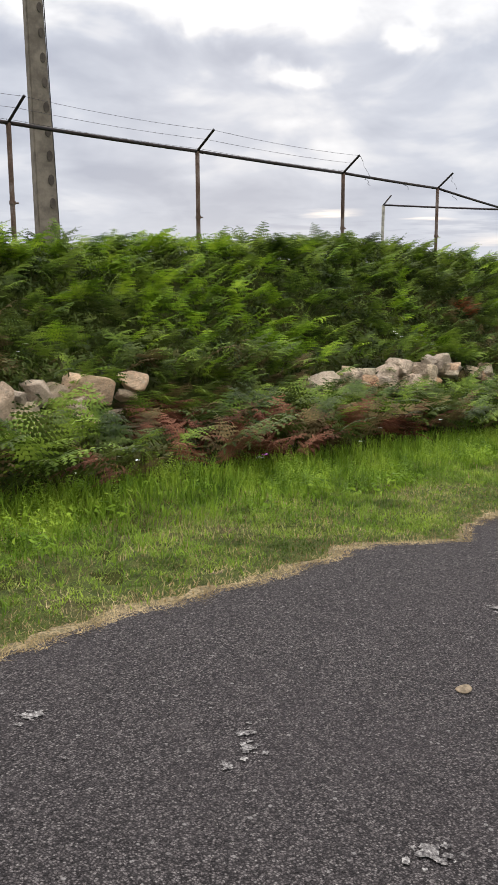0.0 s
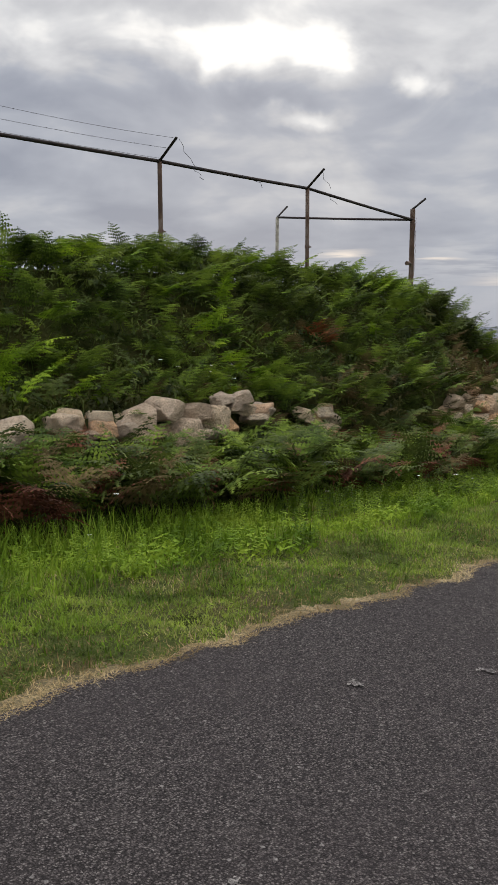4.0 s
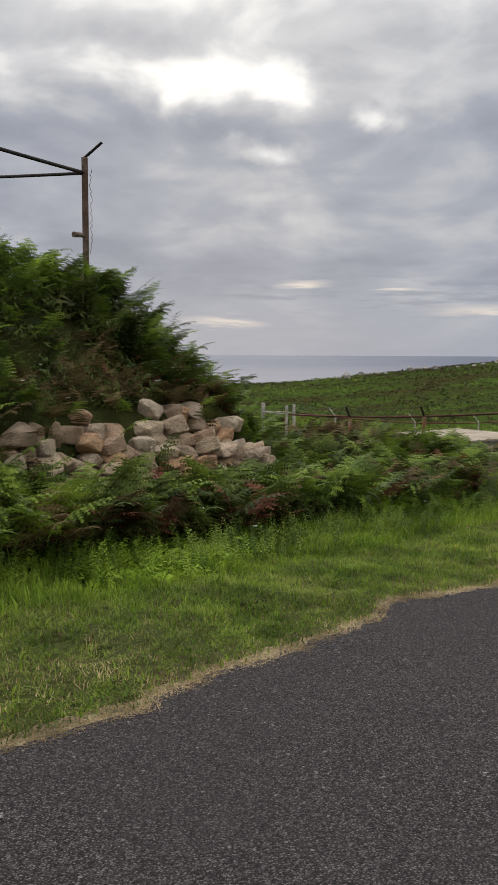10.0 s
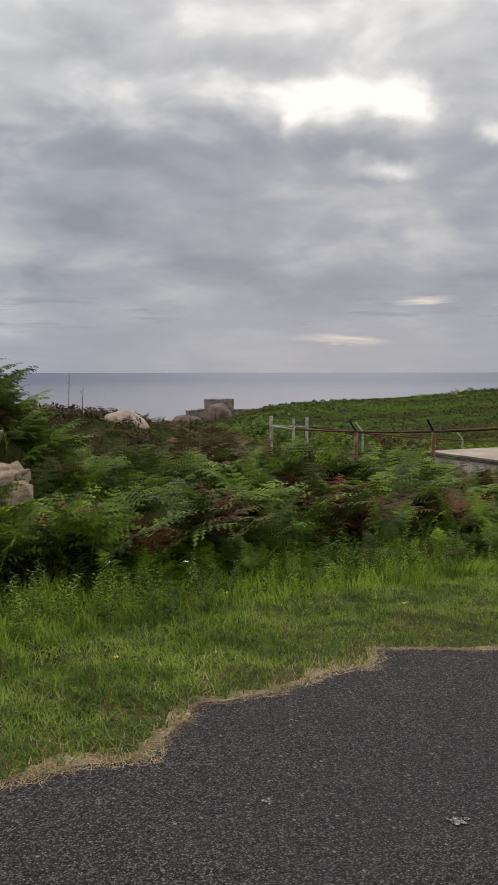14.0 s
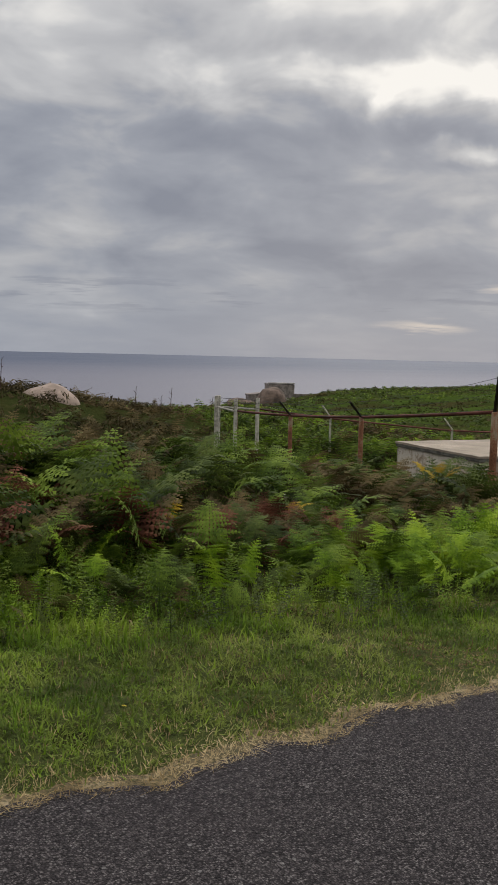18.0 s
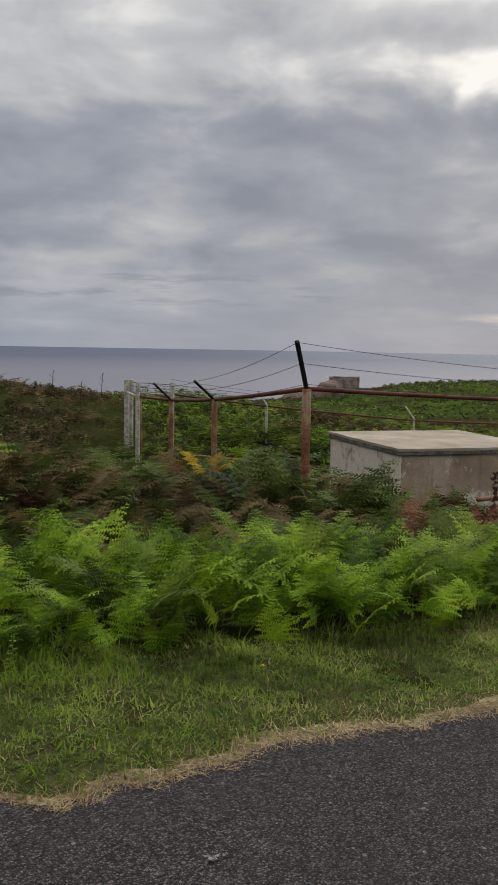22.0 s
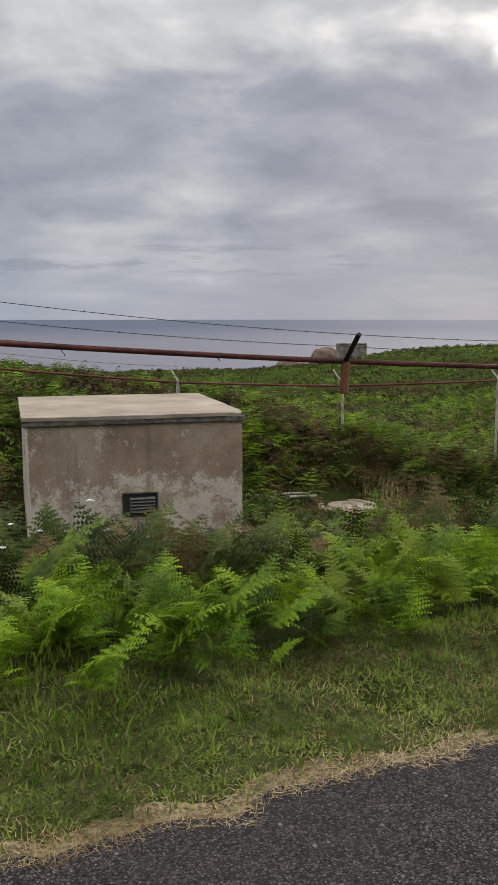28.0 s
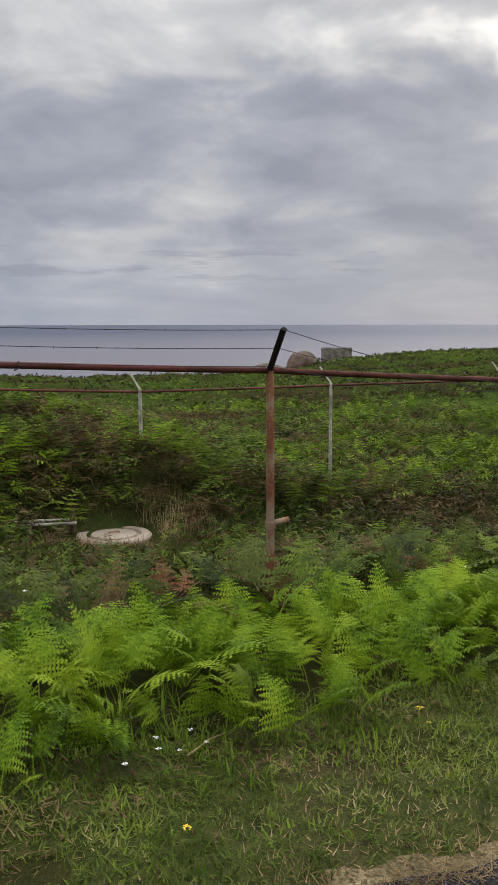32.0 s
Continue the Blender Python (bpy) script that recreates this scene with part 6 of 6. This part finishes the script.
spread_out("back_brown_bracken", LO, *keep((kind > 0.08) & (kind <= 0.41), x, y, size * 0.9), M_FERN_BROWN, "brown bracken towards the sea", "bracken", seed=49)
x, y = area(22, 66, 12, 34, 4.5)
ok, _ = clear_of_hut(x, y)
x, y = keep(ok & (np.hypot(x - 44.5, y - 12.2) > 2.0) & (np.hypot(x - 33, y - 19.3) > 0.5) & (fnoise(x, y, 0.35, 71) - 0.26 * ss(40, 32, x) * ss(15, 18, y) < 0.47), x, y)
spread_out("heath_shrubs", GORSE, x, y, R.uniform(0.4, 0.75, len(x)), M_HEATH, "low brown green heath shrubs", "shrubs", seed=50)

x, y = area(26, 37.5, 12.8, 25, 9)
x, y = keep((np.hypot(x - 32.2, y - 19.4) > 1.2) & (np.abs(x - 35.5) + np.abs(y - 16.8) > 2.2) & (fnoise(x, y, 0.4, 70) > 0.36) & (x < 34.6 + 0.25 * (y - 14)), x, y)
spread_out("hump_heath", GORSE, x, y, R.uniform(0.45, 0.85, len(x)), M_HEATH, "brown heather and gorse on the hump by the gate", "shrubs", seed=34)

# far land: clumps of fern and gorse on the slopes
t = R.uniform(0, 1, 15000)
r = 42 + 150 * t ** 1.15
a = np.radians(R.uniform(18, 82, len(t)))
x, y = 28 + r * np.cos(a), r * np.sin(a)
kind = fnoise(x, y, 0.06, 73) * 0.6 + fnoise(x, y, 0.2, 72) * 0.4 + R.normal(0, 0.07, len(x)) - 0.14 * ss(130, 165, r) * ss(38, 32, np.degrees(a)) - 0.16 * ss(56, 63, np.degrees(a))
size = R.uniform(0.6, 1.1, len(x)) * (0.75 + r / 220)
CL = [clump(130 + k, 11, 0.20) for k in range(6)]
spread_out("far_bracken", CL, *keep((kind > 0.43) & (kind < 0.58), x, y, size), M_FERN_DARK, "dark bracken covering the far slopes", "bracken", lift=-0.2, seed=53)
spread_out("far_bright_bracken", CL, *keep(kind >= 0.58, x, y, size), M_FERN, "brighter bracken on the far slopes", "bracken", lift=-0.2, seed=54)
spread_out("far_heath", CL, *keep(kind <= 0.43, x, y, size * 0.9), M_HEATH, "brown heath on the far slopes", "heath", lift=-0.2, seed=55)

# flowers
def umbel(seed, petals=22):
    r = np.random.RandomState(seed)
    V, F = [], []
    for _ in range(petals):
        a, q = r.uniform(0, math.tau), 0.5 * math.sqrt(r.rand())
        c = np.array([q * math.cos(a), q * math.sin(a), -0.35 * q * q + r.uniform(-0.03, 0.03)])
        s = 0.10
        i = len(V)
        V += [c + np.array([s, 0, 0.02]), c + np.array([0, s, 0]), c + np.array([-s, 0, -0.02]), c + np.array([0, -s, 0])]
        F.append((i, i + 1, i + 2, i + 3))
    return np.array(V), np.array(F)


UMB = [umbel(k) for k in range(4)]
x, y = area(-2, 25, 4.3, 5.6, 0.9)
z = ground_z(x, y) + R.uniform(0.2, 0.4, len(x))
spread_out("white_umbels", UMB, x, y, R.uniform(0.03, 0.06, len(x)), M_WHITE, "white wild carrot flowers in the verge", "flowers", z=z, tilt=0.35, seed=61)
x, y = np.concatenate([R.normal(c, 0.35, n) for c, n in ((4.8, 26), (12.6, 12), (18.2, 8), (20.6, 9))]), None
y = R.normal(7.45, 0.18, len(x))
z = ground_z(x, y) + R.uniform(0.35, 0.6, len(x))
spread_out("bank_umbels", UMB, x, y - 0.15, R.uniform(0.03, 0.06, len(x)), M_WHITE, "white flowers above the stone wall", "flowers", z=z, lean=(0, -0.6), seed=62)
x, y = area(24, 45, 3.0, 5.5, 0.22)
y = np.maximum(y, fern_line(x) + 0.1)
z = ground_z(x, y) + R.uniform(0.25, 0.75, len(x))
spread_out("roadside_umbels", UMB, x, y, R.uniform(0.02, 0.04, len(x)), M_WHITE, "white flowers among the bracken", "flowers", z=z, lean=(0, -0.5), seed=63)
x, y = R.normal(40.62, 0.10, 6), R.normal(2.5, 0.06, 6)
spread_out("white_flower_cluster", UMB, x, y, R.uniform(0.015, 0.026, 6), M_WHITE, "cluster of white flowers at the fern edge", "flowers", z=ground_z(x, y) + R.uniform(0.16, 0.26, 6), lean=(0, -0.5), seed=64)
x, y = R.normal(36.3, 0.18, 7), R.normal(5.75, 0.12, 7)
spread_out("white_flower_cluster", UMB, x, y, R.uniform(0.03, 0.05, 7), M_WHITE, "cluster of white flowers by the fence", "flowers", z=ground_z(x, y) + R.uniform(0.45, 0.65, 7), lean=(0, -0.5), seed=65)
x, y = area(20, 45, 2.2, 4.2, 0.9)
x, y = keep((y > road_edge(x) + 0.3) & (y < fern_line(x) + 0.2), x, y)
spread_out("yellow_flowers", UMB, x, y, R.uniform(0.02, 0.035, len(x)), M_YELLOW, "small yellow flowers in the grass", "flowers", lift=0.09, seed=66)
x, y = np.array([5.65, 5.68]), np.array([4.62, 4.66])
spread_out("pink_flower", UMB, x, y, np.array([0.06, 0.05]), M_PINK, "magenta knapweed flower in the tall grass", "flower", z=ground_z(x, y) + 0.36, lean=(0, -0.5), seed=67)

# pale lichen and bird lime on the asphalt, joined because nobody could count it
VV, FF, base = [], [], 0
spots = [(4.21, 1.87, 0.055), (4.82, 1.65, 0.04), (5.51, 1.36, 0.08), (4.63, 1.50, 0.06), (2.22, 1.91, 0.05), (2.15, 1.83, 0.06), (2.01, 1.80, 0.04), (1.76, 2.5, 0.06), (2.07, 1.09, 0.07), (4.27, 1.93, 0.05), (9.99, 1.61, 0.06), (10.75, 1.61, 0.05), (8.97, 1.85, 0.06), (8.65, 1.53, 0.06), (14.06, 1.95, 0.05), (14.39, 1.39, 0.03), (18.67, 1.53, 0.03)]
for k in range(420):
    spots.append((R.uniform(0.5, 44), R.uniform(-0.4, 2.6), R.choice([0.006, 0.009, 0.013, 0.03, 0.05], p=[0.38, 0.35, 0.18, 0.06, 0.03])))
for sx, sy, sr in spots:
    if sy > float(road_edge(sx)) - 0.12:
        continue
    for b in range(1 if sr < 0.02 else 16):
        q = R.normal(0, sr * 0.5, 2) if b else (0, 0)
        rr = sr * (R.uniform(0.4, 0.6) if b == 0 else R.choice([0.07, 0.13, 0.24]))
        n = 18
        a = np.arange(n) * math.tau / n
        rad = rr * (1 + 0.22 * np.sin(a * R.randint(2, 5) + R.rand() * 6) + R.normal(0, 0.13, n))
        X, Y = sx + q[0] + rad * np.cos(a), sy + q[1] + rad * np.sin(a) * 0.8
        VV.append(np.stack([X, Y, road_z(X, Y) + 0.0195 + 0.0012 * R.rand() + 0 * X], -1))
        FF.append(np.arange(n)[None] + base)
        base += n
tagged(raw_mesh("road_lichen", np.concatenate(VV), np.concatenate(FF), M_LIME), "pale lichen and bird lime spots on asphalt", "lichen", kind="stuff")
for sx, sy, sr, seed in ((3.18, 1.55, 0.05, 1), (19.37, 1.56, 0.05, 5), (14.05, 1.93, 0.04, 7)):
    ob = boulder("flat_stone", (sx, sy, road_z(sx, sy) + 0.02), (sr * 1.7, sr * 1.2, 0.014), seed, M_TAN, "flat tan stone lying on the asphalt")
    ob["category"] = "stone"
# seeded dock stalk by the fence
dock = bmesh.new()
tube_bm([(0, 0, 0), (0.02, 0, 0.5), (0.03, 0.01, 1.08)], [0.009, 0.007, 0.003], 6, dock)
rnd = random.Random(8)
for k in range(60):
    h = rnd.uniform(0.62, 1.1)
    bmesh.ops.create_icosphere(dock, subdivisions=1, radius=rnd.uniform(0.008, 0.02), matrix=Matrix.Translation((0.025 + rnd.gauss(0, 0.018), rnd.gauss(0, 0.018), h)))
dock = part("dock_stalk", dock, M_SEED)
dock.location = (34.43, 6.1, float(ground_z(34.43, 6.1)) - 0.06)
tagged(dock, "dark brown seeded dock stalk standing among bracken", "plant")
# dead flower stalks standing on the heath
for sx, sy, tall_s in ((31.0, 20.6, 0.75), (31.3, 20.4, 0.55), (35.0, 20.3, 0.5), (35.6, 20.0, 0.42), (36.6, 21.0, 0.5), (37.6, 20.4, 0.4)):
    sz = float(ground_z(sx, sy))
    bm = tube_bm([(0, 0, -0.05), (0.02, 0, tall_s * 0.9), (0.05, 0.01, tall_s * 1.5)], [0.010, 0.008, 0.004], 5)
    for k in range(4):
        h = tall_s * (0.8 + 0.18 * k)
        tube_bm([(0.02, 0, h), (0.02 + (0.07 if k % 2 else -0.07), 0.02, h + 0.09)], [0.005, 0.003], 4, bm)
    ob = part("dead_stalk", bm, M_SEED)
    ob.location = (sx, sy, sz)
    tagged(ob, "dry dark flower stalk standing on the heath", "plant", "dead stalks on the heath")
# fallen stalks at the edge
for sx, sy, ang, lng in ((25.6, 2.46, 20, 0.16), (25.45, 2.40, 5, 0.13), (30.45, 2.2, -14, 0.3), (37.6, 2.15, 10, 0.3), (40.9, 2.75, 22, 0.25)):
    c, s = math.cos(radians(ang)) * lng / 2, math.sin(radians(ang)) * lng / 2
    z = float(np.maximum(ground_z(sx, sy), road_z(sx, sy))) + 0.04
    ob = part("dry_stalk", tube_bm([(-c, -s, 0), (0, 0.01, 0.008), (c, s, 0)], [0.004, 0.0035, 0.002], 5), M_STRAW)
    ob.location = (sx, sy, z)
    tagged(ob, "dry plant stalk lying beside the road", "stalk", "fallen stalks")
